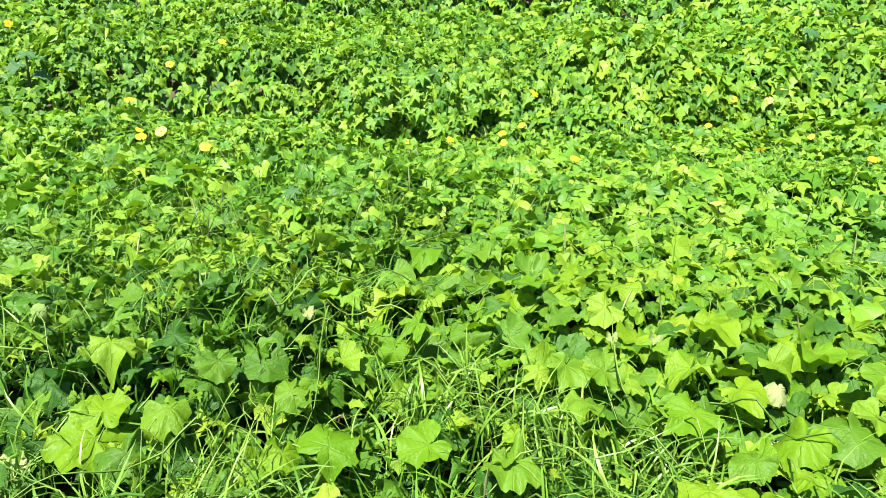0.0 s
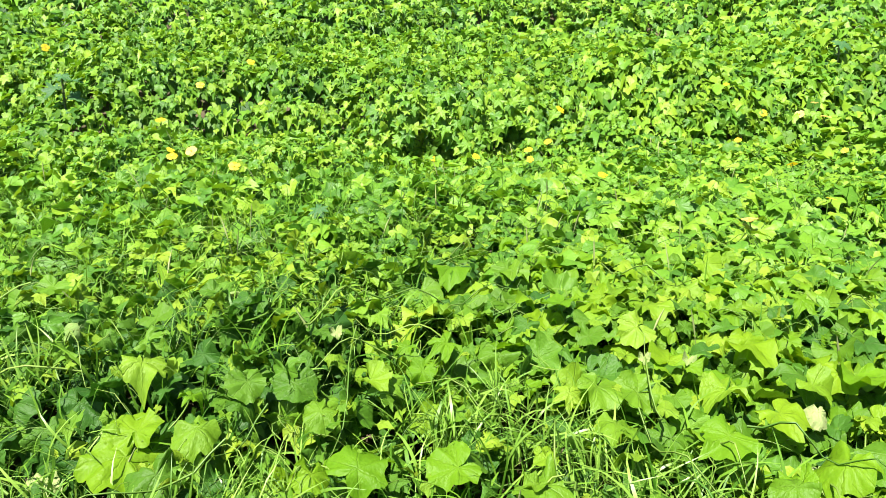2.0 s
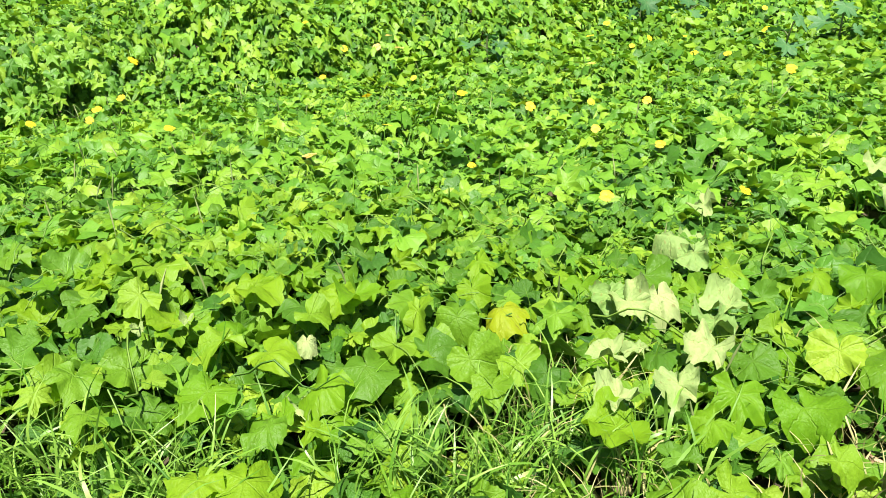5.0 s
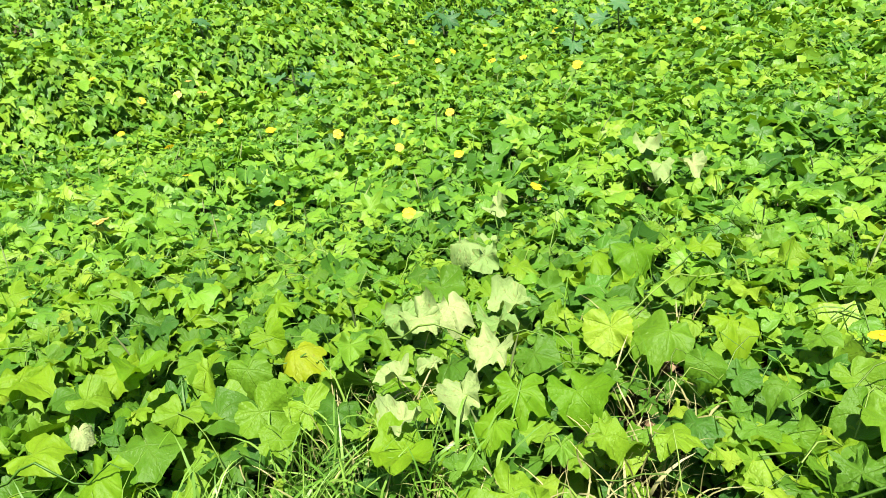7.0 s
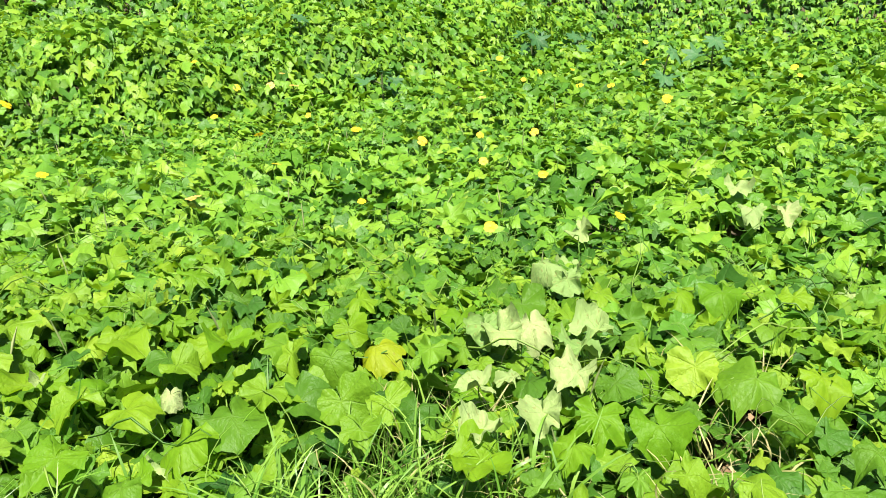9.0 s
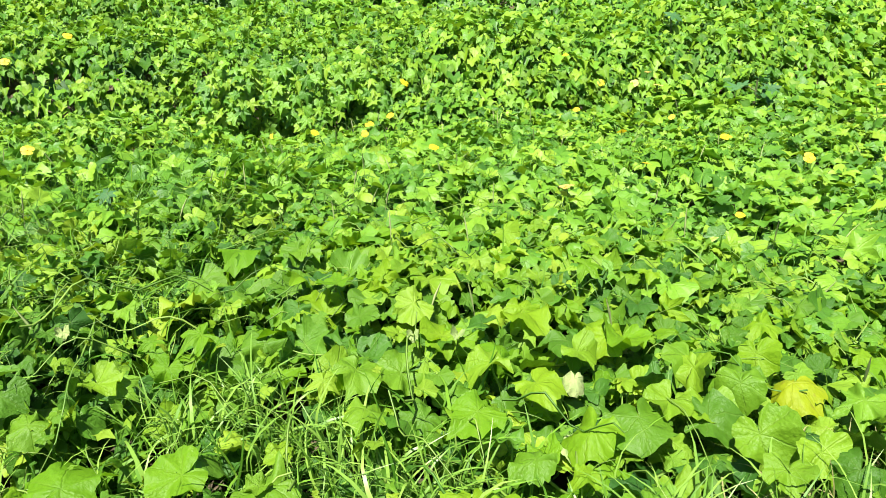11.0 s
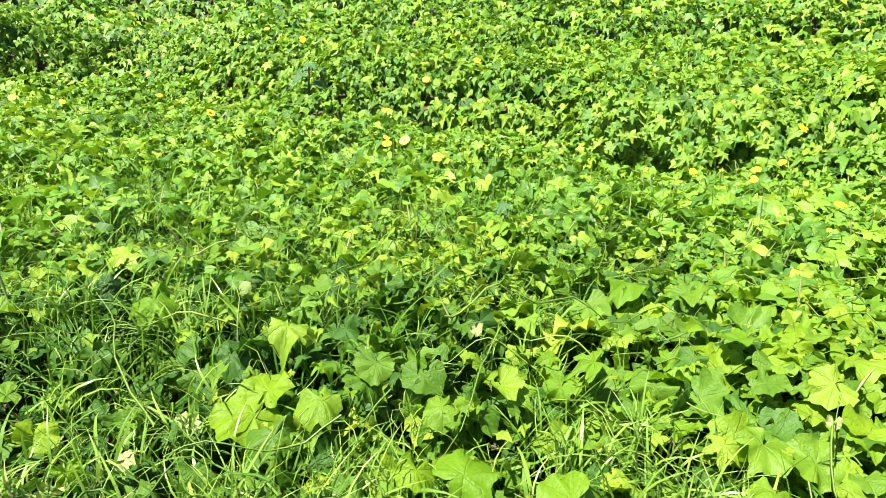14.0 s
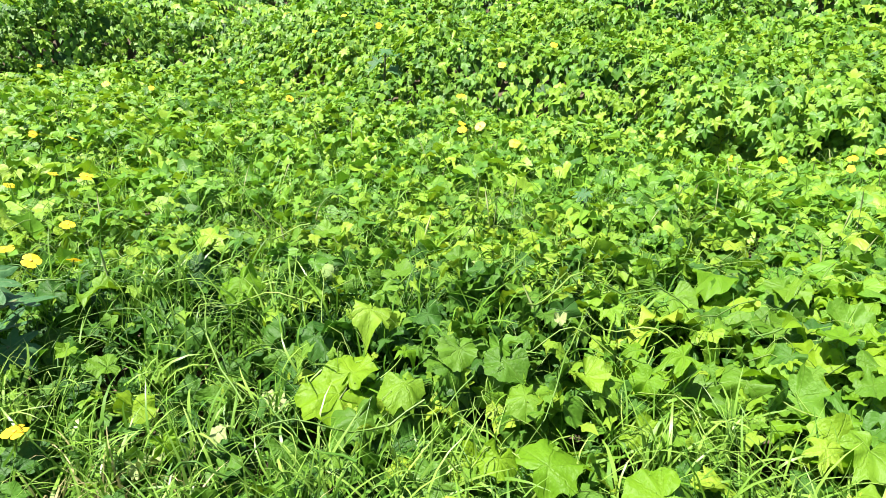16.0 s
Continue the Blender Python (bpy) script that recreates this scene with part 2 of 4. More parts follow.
# ---- mesh helpers ----
def mesh_of(name, verts, tris, material, uv=None):
    me = bpy.data.meshes.new(name)
    tris = np.ascontiguousarray(tris, dtype=np.int32)
    me.vertices.add(len(verts))
    me.vertices.foreach_set("co", np.ascontiguousarray(verts, dtype=np.float32).ravel())
    me.loops.add(tris.size)
    me.loops.foreach_set("vertex_index", tris.ravel())
    me.polygons.add(len(tris))
    me.polygons.foreach_set("loop_start", np.arange(0, tris.size, 3, dtype=np.int32))
    me.polygons.foreach_set("use_smooth", np.ones(len(tris), bool))
    if uv is not None:
        layer = me.uv_layers.new(name="leaf")
        layer.data.foreach_set("uv", np.ascontiguousarray(uv[tris.ravel()], dtype=np.float32).ravel())
    me.update(calc_edges=True)
    me.materials.append(material)
    return me


def under(name, me, parent, m=None, label=""):
    """A mesh as a part of a thing or of a part."""
    ob = new(name, me)
    ob.parent = parent
    if m is not None:
        ob.matrix_basis = m
    return tagged(ob, label)


def frames(n, tip):
    """Turns for leaves from their normals and the ways in which their tips point."""
    n = n / np.linalg.norm(n, axis=1, keepdims=True)
    y = tip - n * (tip * n).sum(1, keepdims=True)
    y = y / np.maximum(np.linalg.norm(y, axis=1, keepdims=True), 1e-6)
    return np.stack([np.cross(y, n), y, n], 2)


def scattered(name, shapes, pos, turn, size, material, which=None):
    """Many small pieces in one mesh."""
    which = rng.integers(0, len(shapes), len(pos)) if which is None else which
    vs, fs, us, at = [], [], [], 0
    for k, (v, f, u) in enumerate(shapes):
        sel = np.where(which == k)[0]
        if not len(sel):
            continue
        w = np.einsum("nij,vj->nvi", turn[sel] * size[sel, None, None], v) + pos[sel, None]
        vs.append(w.reshape(-1, 3))
        fs.append((f[None] + (np.arange(len(sel)) * len(v))[:, None, None]).reshape(-1, 3) + at)
        us.append(np.tile(u, (len(sel), 1)))
        at += len(sel) * len(v)
    return mesh_of(name, np.concatenate(vs), np.concatenate(fs), material, np.concatenate(us))


def tube(points, radii, sides=4):
    """Vertices and triangles of a bent, tapering stem."""
    points = np.asarray(points, float)
    d = np.gradient(points, axis=0)
    d /= np.maximum(np.linalg.norm(d, axis=1, keepdims=True), 1e-9)
    a = np.cross(d, (0.31, 0.62, 0.72))
    a /= np.linalg.norm(a, axis=1, keepdims=True)
    b = np.cross(d, a)
    th = np.arange(sides) * 2 * np.pi / sides
    v = points[:, None] + np.asarray(radii)[:, None, None] * (a[:, None] * np.cos(th)[:, None] + b[:, None] * np.sin(th)[:, None])
    f = []
    for i in range(len(points) - 1):
        for j in range(sides):
            p, q = i * sides + j, i * sides + (j + 1) % sides
            f += [(p, q, q + sides), (p, q + sides, p + sides)]
    return v.reshape(-1, 3), np.array(f)


def joined(pieces):
    vs, fs, at = [], [], 0
    for v, f in pieces:
        vs.append(v)
        fs.append(f + at)
        at += len(v)
    return np.concatenate(vs), np.concatenate(fs)


# ---- leaf shapes: half outlines as angle from the tip and reach ----
LOBED = ((0, 1.02), (11, 0.90), (22, 0.80), (33, 0.74), (45, 0.80), (57, 0.95), (68, 0.84), (82, 0.74), (94, 0.71), (108, 0.77), (121, 0.84), (138, 0.68), (155, 0.58), (168, 0.42), (180, 0.1))
BROAD = ((0, 1.04), (7, 0.97), (18, 0.90), (28, 0.87), (40, 0.89), (50, 0.95), (56, 0.99), (63, 0.94), (74, 0.86), (84, 0.83), (97, 0.85), (106, 0.88), (112, 0.9), (120, 0.86), (134, 0.79), (150, 0.73), (164, 0.58), (174, 0.32), (180, 0.1))
ROUND = ((0, 1.0), (10, 0.92), (24, 0.86), (38, 0.87), (52, 0.92), (66, 0.89), (84, 0.83), (104, 0.85), (122, 0.85), (140, 0.78), (156, 0.67), (169, 0.46), (180, 0.08))
STAR = ((0, 1.12), (9, 0.88), (19, 0.62), (31, 0.50), (44, 0.70), (56, 1.0), (66, 0.76), (80, 0.52), (92, 0.50), (106, 0.66), (120, 0.84), (136, 0.62), (153, 0.48), (168, 0.36), (180, 0.1))
TEAR = ((0, 1.2), (12, 0.9), (32, 0.62), (58, 0.78), (84, 0.58), (122, 0.68), (152, 0.52), (180, 0.1))
IVY = ((0, 1.25), (9, 0.95), (22, 0.66), (36, 0.55), (52, 0.66), (66, 0.76), (80, 0.62), (98, 0.56), (116, 0.62), (132, 0.66), (150, 0.54), (166, 0.36), (180, 0.1))
DART = ((0, 1.3), (20, 0.66), (40, 0.54), (60, 0.82), (88, 0.55), (122, 0.72), (155, 0.46), (180, 0.1))
CHIP = ((0, 1.3), (30, 0.55), (60, 0.84), (100, 0.55), (135, 0.7), (180, 0.1))
PALM = ((0, 1.08), (10, 0.84), (20, 0.5), (31, 0.82), (42, 1.06), (53, 0.78), (64, 0.48), (75, 0.8), (86, 0.98), (97, 0.7), (108, 0.45), (118, 0.68), (128, 0.82), (139, 0.54), (150, 0.34), (159, 0.44), (167, 0.55), (174, 0.36), (180, 0.06))


def leaf_shape(outline, points, rings, droop, fold, ripple, pucker, teeth=0.03, curl=0.0, limp=0.3, crumple=0.0):
    half = np.array(outline)
    if points:
        th = np.linspace(-180, 180, points, endpoint=False) + 180.0 / points
    else:
        th = np.concatenate([-half[-1:0:-1, 0] + np.r_[0.5, np.zeros(len(half) - 2)], half[:-1, 0], [179.5]])
        th[1:-1] += rng.uniform(-2.5, 2.5, len(th) - 2)
        points = len(th)
    skew = rng.uniform(0.8, 1.18, 2)
    reach = np.interp(np.abs(th), half[:, 0], half[:, 1]) * np.where(th > 0, skew[0], skew[1])
    reach = reach * (1 + rng.normal(0, teeth, points) + teeth * 1.2 * np.where(np.arange(points) % 3 == 0, 1, -0.5))
    t = np.radians(th)
    ph = rng.uniform(0, 6.28, 4)
    bend, way = rng.normal(0, limp, 2), rng.uniform(0, 6.28, 2)
    creases = [(rng.uniform(0, 6.28), 6.28 / rng.uniform(0.35, 0.9), rng.uniform(0, 6.28), crumple * rng.uniform(0.4, 1)) for _ in range(5)]
    v, uv = [(0, 0, 0)], [(0, 0)]
    for q in rings:
        for a, r in zip(t, reach * q):
            x, y = r * math.sin(a), r * math.cos(a)
            z = fold * abs(x) - droop * r * r - 0.6 * droop * max(y, 0) ** 2
            z += ripple * q ** 2 * (math.sin(3 * a + ph[0]) + 0.7 * math.sin(5 * a + ph[1]) + 0.4 * math.sin(9 * a + ph[2]))
            z += pucker * q * (1 - math.cos(math.tau * a / radians(58)))
            if crumple:
                z += q * sum(h * math.sin(w * (x * math.cos(d) + y * math.sin(d)) + o) for d, w, o, h in creases)
            for k in (0, 1):
                z += bend[k] * (x * math.cos(way[k]) + y * math.sin(way[k])) ** 2
            if curl:
                s = math.copysign(min(abs(x), 0.75), x)
                x, z = math.sin(s * curl * 2.2) / (curl * 2.2), z + (1 - math.cos(s * curl * 2.2)) / (curl * 2.2)
            v.append((x, y, z))
            uv.append((r * math.sin(a), r * math.cos(a)))
    f = []
    n = points
    for j in range(n):
        k = (j + 1) % n
        if k:
            f.append((0, 1 + k, 1 + j))
        for i in range(len(rings) - 1):
            a, b = 1 + i * n + j, 1 + i * n + k
            if k:
                f += [(a, b, b + n), (a, b + n, a + n)]
    v, f, uv = np.array(v, float), np.array(f), np.array(uv, float)
    return v, f, uv


def stalk_shape(sides, length=1.9):
    s = np.linspace(0, 1, 5)
    bend = rng.uniform(-0.5, 0.5)
    p = np.stack([bend * s ** 2, -0.12 * s - 0.75 * s ** 2, -0.02 - length * s], 1)
    return tube(p, 0.035 + 0.02 * s, sides)


def leaf_set(outlines, count, points, rings, wavy=1.0, **more):
    return [leaf_shape(outlines[k % len(outlines)], points, rings, rng.uniform(0.05, 0.5), rng.uniform(-0.4, 0.55),
                       rng.uniform(0.04, 0.13) * wavy, rng.uniform(0.0, 0.025), **more) for k in range(count)]


NEAR = leaf_set((BROAD, ROUND, BROAD, LOBED), 40, 44, (0.5, 1.0), wavy=1.35, teeth=0.025, limp=0.42, crumple=0.085)
POINTED = leaf_set((STAR, STAR, LOBED), 12, 56, (0.5, 1.0), wavy=1.3, teeth=0.03, limp=0.4, crumple=0.05)
CUT = leaf_set((LOBED,), 20, 44, (0.5, 1.0), wavy=1.35, teeth=0.03, limp=0.42, crumple=0.06)
CURLED = leaf_set((LOBED, BROAD, ROUND), 14, 50, (0.35, 0.7, 1.0), teeth=0.04, wavy=1.5, curl=0.22, limp=0.45, crumple=0.12)
MIDDLE = leaf_set((LOBED, STAR, IVY, STAR), 16, 0, (0.5, 1.0))
BEYOND = leaf_set((LOBED, STAR, IVY, IVY), 16, 0, (1.0,))
HANGING = leaf_set((TEAR, IVY, TEAR), 15, 0, (1.0,))
FAR = leaf_set((DART,), 10, 0, (1.0,))
FARTHEST = leaf_set((CHIP,), 10, 0, (1.0,))
PENDENT = leaf_set((STAR, IVY, STAR), 15, 0, (1.0,))
SMALL = leaf_set((DART, IVY), 12, 0, (1.0,))

SUNWARD = np.array(SUN_DIR)


def ring(count, low, high, left=-80.0, right=112.0):
    """Random places in a sector of the field."""
    r = np.sqrt(rng.uniform(low ** 2, high ** 2, count))
    a = np.radians(rng.uniform(left, right, count))
    return r * np.sin(a), r * np.cos(a)


def spread(count, low, high):
    """Random places in the sector, as dense on slopes as on the flat."""
    x, y = ring(count * 3, low, high)
    steep = 1 / normals(x, y)[:, 2]
    keep = rng.uniform(0, 3, len(x)) < np.minimum(steep, 3)
    return x[keep], y[keep]


def grassy(x, y):
    """How far grass has the upper hand over the vines."""
    g = smooth((-0.25 - x) / 0.8) * smooth((2.2 - y) / 0.9) * smooth((x + 4.0) / 1.0) * 0.55
    g = np.maximum(g, 0.95 * np.exp(-((x - 0.22) / 0.4) ** 2 - ((y - 1.15) / 0.22) ** 2))
    g = np.maximum(g, 0.9 * np.exp(-((x - 1.1) / 0.3) ** 2 - ((y - 0.8) / 0.16) ** 2))
    g = np.maximum(g, 0.9 * np.exp(-((x - 0.1) / 0.3) ** 2 - ((y - 1.35) / 0.14) ** 2))
    g = np.maximum(g, 1.0 * np.exp(-((x + 0.9) / 0.5) ** 2 - ((y - 0.75) / 0.2) ** 2))
    g = np.maximum(g, 0.9 * np.exp(-((x + 3.0) / 1.4) ** 2 - ((y - 2.5) / 1.0) ** 2))
    g = np.maximum(g, 0.6 * np.exp(-((x - 4.3) / 0.8) ** 2 - ((y - 0.4) / 0.6) ** 2))
    return np.maximum(g, 0.35 * np.exp(-((y - 3.9 - 0.1 * x) / 1.1) ** 2 - ((x - 0.5) / 4.5) ** 2))


def bare(x, y):
    """Thin spots where the soil shows."""
    out = 0
    for a, b, w in ((1.27, 0.74, 0.15), (2.25, 0.51, 0.12), (1.49, 0.48, 0.15), (1.15, 1.05, 0.1), (1.62, 0.42, 0.12), (2.12, 0.79, 0.13), (1.4, 1.12, 0.11), (1.85, 0.6, 0.12)):
        out = np.maximum(out, np.exp(-((x - a) ** 2 + (y - b) ** 2) / w ** 2))
    return out


PITS = [(rng.uniform(0, 6.28), 6.28 / w, rng.uniform(0, 6.28)) for w in (0.6, 0.47, 0.38, 0.31, 0.26, 0.22)]


def hollow(x, y):
    """Small dips between clumps of leaves, more of them where grass grows through."""
    n = sum(np.sin(k * (x * math.cos(d) + y * math.sin(d)) + s) for d, k, s in PITS)
    return smooth((n - 0.7) / 1.3) * (0.2 + 0.7 * smooth((1.0 - x) / 2.5))


def leaf_pose(x, y, wild, lean=0.28, hang=1.0):
    """Turns of leaves: facing up and somewhat sunward, tips downhill on slopes."""
    n = normals(x, y)
    count = len(x)
    slope = np.hypot(n[:, 0], n[:, 1])[:, None]
    up = np.array((0.0, 0.0, 1.0))
    face = n * (0.6 + hang * slope) + up * (0.7 - 0.55 * slope) + SUNWARD * lean + rng.normal(0, 1, (count, 3)) * np.reshape(wild, (-1, 1))
    face[:, 2] = np.maximum(face[:, 2], 0.12)
    a = rng.uniform(0, 6.28, count)
    tip = np.stack([np.cos(a), np.sin(a), np.zeros(count)], 1) * (1 - 0.75 * np.minimum(slope * 1.6, 1))
    tip = tip + n * np.array((2.0, 2.0, 0)) * np.minimum(slope * 2, 1) - np.array((0, 0, 1.0)) * slope * 2.2 + np.array((0, -0.25, 0))
    return frames(face, tip)


# ---- ground ----
rad = np.concatenate([np.linspace(0, 3, 61)[:-1], np.linspace(3, 16, 66), 16 * 1.12 ** np.arange(1, 32)])
ang = np.linspace(0, 2 * np.pi, 161)[:-1]
gx, gy = rad[:, None] * np.sin(ang), rad[:, None] * np.cos(ang)
gz = canopy(gx, gy) - 0.36 + 0.2 * bare(gx, gy) - 0.4 * smooth((np.hypot(gx, gy) - 4.5) / 2.5)
gi = np.arange(len(rad) * 160).reshape(len(rad), 160)
ga, gb, gc, gd = gi[:-1], np.roll(gi[:-1], -1, 1), np.roll(gi[1:], -1, 1), gi[1:]
tri = np.concatenate([np.stack([ga, gc, gb], -1).reshape(-1, 3), np.stack([ga, gd, gc], -1).reshape(-1, 3)])
tagged(new("ground", mesh_of("ground", np.stack([gx, gy, gz], -1).reshape(-1, 3), tri, SOIL)),
       "brown crumbly soil under the dense vines", "ground", kind="structure")

# ---- the mat of leaves beyond the nearest vines ----
for name, shapes, count, low, high in (("leaf_mat", MIDDLE, 3700, 2.3, 3.7), ("farther_leaf_mat", BEYOND, 16500, 3.6, 6.4)):
    x, y = spread(count, low, high)
    keep = rng.uniform(0, 1, len(x)) > 0.5 * grassy(x, y)
    x, y = x[keep], y[keep]
    n = len(x)
    size = rng.uniform(0.04, 0.1, n) * (1 - 0.22 * smooth((np.hypot(x, y) - 4.2) / 1.8))
    z = canopy(x, y) - rng.beta(1.0, 1.9, n) * 0.16 - 0.16 * hollow(x, y)
    me = scattered(name, shapes, np.stack([x, y, z], 1), leaf_pose(x, y, 0.52 + 0.24 * smooth((1.2 - x) / 2.5)), size, FIELDLEAF)
    tagged(new(name, me), "dense mat of green lobed gourd leaves", "leaves", kind="stuff")

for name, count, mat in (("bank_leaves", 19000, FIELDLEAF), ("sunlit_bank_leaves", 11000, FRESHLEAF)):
    x, y = spread(count, 6.0, 10.4)
    n = len(x)
    size = rng.uniform(0.042, 0.088, n) * (1 + 0.3 * smooth((x - 0.3) / 1.5))
    z = canopy(x, y) - rng.beta(1.0, 2.0, n) * 0.22 - 0.2 * hollow(x * 0.8, y * 0.8)
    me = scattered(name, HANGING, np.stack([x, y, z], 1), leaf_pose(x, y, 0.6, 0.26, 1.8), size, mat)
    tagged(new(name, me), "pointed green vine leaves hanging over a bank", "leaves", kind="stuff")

x, y = spread(44000, 10.0, 18.5)
n = len(x)
size = rng.uniform(0.065, 0.125, n)
z = canopy(x, y) - rng.beta(1.0, 2.0, n) * 0.32 - 0.3 * hollow(x * 0.6, y * 0.6)
me = scattered("distant_leaves", FARTHEST, np.stack([x, y, z], 1), leaf_pose(x, y, 0.7, 0.22, 1.8), size, FIELDLEAF)
tagged(new("distant_leaves", me), "green climbing leaves on the far bank", "leaves", kind="stuff")

x, y = ring(4000, 0.4, 9.0, 110.0, 282.0)
n = len(x)
z = canopy(x, y) - rng.beta(1.0, 2.0, n) * 0.2
me = scattered("leaves_behind", FARTHEST, np.stack([x, y, z], 1), leaf_pose(x, y, 0.4), rng.uniform(0.1, 0.16, n), LEAF)
tagged(new("leaves_behind", me), "green gourd leaves across the field", "leaves", kind="stuff")

x, y = spread(5500, 2.2, 8.5)
n = len(x)
z = canopy(x, y) + 0.015 - rng.beta(1.0, 1.6, n) * 0.1 - 0.16 * hollow(x, y)
me = scattered("young_leaves", FAR, np.stack([x, y, z], 1), leaf_pose(x, y, 0.85), rng.uniform(0.02, 0.048, n), FIELDLEAF)
tagged(new("young_leaves", me), "small young leaves scattered over the vines", "leaves", kind="stuff")

# deeper leaves close the mat over the soil, coloured dark for the shade there
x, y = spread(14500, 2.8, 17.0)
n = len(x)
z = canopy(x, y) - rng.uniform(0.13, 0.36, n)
me = scattered("under_leaves", FARTHEST, np.stack([x, y, z], 1), leaf_pose(x, y, 0.3, 0.1, 1.8), rng.uniform(0.1, 0.2, n), SHADEDLEAF)
tagged(new("under_leaves", me), "dark green leaves deep in the mat, shade put into their colour", "leaves", kind="stuff")

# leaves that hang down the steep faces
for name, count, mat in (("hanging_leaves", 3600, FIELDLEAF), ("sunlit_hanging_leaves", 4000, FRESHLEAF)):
    x, y = ring(50000, 5.8, 13.0)
    nn = normals(x, y)
    keep = nn[:, 2] < 0.74
    x, y, nn = x[keep][:count], y[keep][:count], nn[keep][:count]
    n = len(x)
    p = np.stack([x, y, canopy(x, y) - rng.uniform(0, 0.1, n)], 1) + nn * rng.uniform(-0.12, 0.08, n)[:, None]
    face = nn * np.array((1.0, 1.0, 0.3)) + np.array((0.3, 0, 0.75)) + rng.normal(0, 0.5, (n, 3))
    face[:, 2] = np.maximum(face[:, 2], 0.15)
    turn = frames(face, np.stack([rng.normal(0, 0.5, n), rng.normal(0, 0.5, n), -np.ones(n)], 1))
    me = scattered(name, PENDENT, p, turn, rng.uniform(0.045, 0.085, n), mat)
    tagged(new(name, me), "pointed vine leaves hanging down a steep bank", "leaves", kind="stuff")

# a curtain of vine ends hanging over the steepest part of the bank
n = 340
x = rng.uniform(-1.0, 0.55, n)
drop = rng.beta(1.2, 1.0, n)
brow = 6.08 + 0.07 * np.sin(9 * x) + 0.05 * np.sin(23 * x + 1)
y = brow - 0.16 * drop + rng.normal(0, 0.035, n)
z = canopy(x, brow + 0.35) - 0.05 - drop * (0.44 + 0.1 * np.sin(7 * x + 2)) + rng.normal(0, 0.02, n)
face = np.stack([rng.normal(0, 0.45, n), -0.9 + rng.normal(0, 0.3, n), rng.uniform(0.35, 1.1, n)], 1)
turn = frames(face, np.stack([rng.normal(0, 0.4, n), -0.3 + 0 * x, -np.ones(n)], 1))
me = scattered("curtain_leaves", PENDENT, np.stack([x, y, z], 1), turn, rng.uniform(0.05, 0.09, n), FIELDLEAF)
tagged(new("curtain_leaves", me), "pointed vine leaves hanging in a curtain over a dark hollow", "leaves", kind="stuff")

# small leaves that fill the gaps close by, shade of upper leaves in their colour
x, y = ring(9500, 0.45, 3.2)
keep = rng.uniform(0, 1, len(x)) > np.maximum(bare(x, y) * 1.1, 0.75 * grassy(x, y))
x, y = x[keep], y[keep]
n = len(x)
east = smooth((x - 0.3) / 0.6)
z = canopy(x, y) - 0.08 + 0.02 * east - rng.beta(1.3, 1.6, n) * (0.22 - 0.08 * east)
me = scattered("low_leaves", SMALL, np.stack([x, y, z], 1), leaf_pose(x, y, 0.5), rng.uniform(0.025, 0.06, n) * (1 + 0.3 * east), SHADEDLEAF)
tagged(new("low_leaves", me), "small green leaves between the larger ones, darkened for shade", "leaves", kind="stuff")


# ---- grass ----
def blade_shapes(count):
    out = []
    for _ in range(count):
        arc, side = rng.uniform(0.7, 2.5), rng.uniform(-0.35, 0.35)
        s = np.linspace(0, 1, 6)
        mid = np.stack([side * s ** 2, (1 - np.cos(arc * s)) / arc, np.sin(arc * s) / arc], 1)
        w = rng.uniform(0.012, 0.03) * np.sqrt(np.maximum(1 - s, 0.004)) * (0.6 + 0.8 * s * (1 - s) * 2)
        v = np.concatenate([mid - np.stack([w, 0 * w, 0 * w], 1), mid + np.stack([w, 0 * w, -0.3 * w], 1)])
        f = []
        for i in range(5):
            f += [(i, i + 6, i + 7), (i, i + 7, i + 1)]
        out.append((v, np.array(f), np.zeros((12, 2))))
    return out


BLADES = blade_shapes(24)


def grass_at(x, y, low, high, sunk):
    n = len(x)
    a = rng.uniform(0, 6.28, n)
    up = np.stack([rng.normal(0, 0.3, n), rng.normal(0, 0.3, n), np.ones(n)], 1)
    turn = frames(up, np.stack([np.cos(a), np.sin(a), 0 * a], 1))
    z = canopy(x, y) - sunk
    return np.stack([x, y, z], 1), turn, rng.uniform(low, high, n)


x, y = ring(125000, 0.45, 4.8)
tuft = 0.5 + 0.5 * np.sin(5.1 * x + 2 * np.sin(3 * y)) * np.sin(4.3 * y + 1.7 * np.sin(2.2 * x))
keep = rng.uniform(0, 1, len(x)) < np.maximum((1 - 0.3 * smooth((-0.3 - x) / 0.4)) * grassy(x, y) * (0.25 + 0.75 * tuft) * np.where(np.hypot(x, y) < 2.8, 0.55, 0.32), 0.03 + 0.1 * smooth((0.3 - x) / 0.6))
x, y = x[keep], y[keep]
p, turn, size = grass_at(x, y, 0.1, 0.24, 0.12)
tagged(new("grass", scattered("grass", BLADES, p, turn, size, GRASS)), "wild green grass growing through the vines", "grass", kind="stuff")
TUFTS = ((1.08, 0.82), (1.2, 0.92), (0.95, 0.86), (0.85, 0.95), (0.32, 1.2), (0.45, 1.1), (0.16, 1.3), (-0.12, 1.41), (-0.49, 1.16), (-0.94, 0.79), (-1.2, 0.8),
         (-1.35, 1.15), (-0.7, 0.9), (1.32, 0.74), (-1.0, 1.2), (0.05, 1.5), (-1.1, 0.98), (-1.55, 1.3), (-1.25, 1.4), (-0.62, 1.05), (-1.5, 0.75), (-0.8, 0.68))
hub = np.array(TUFTS)[rng.integers(0, len(TUFTS), 1500)]
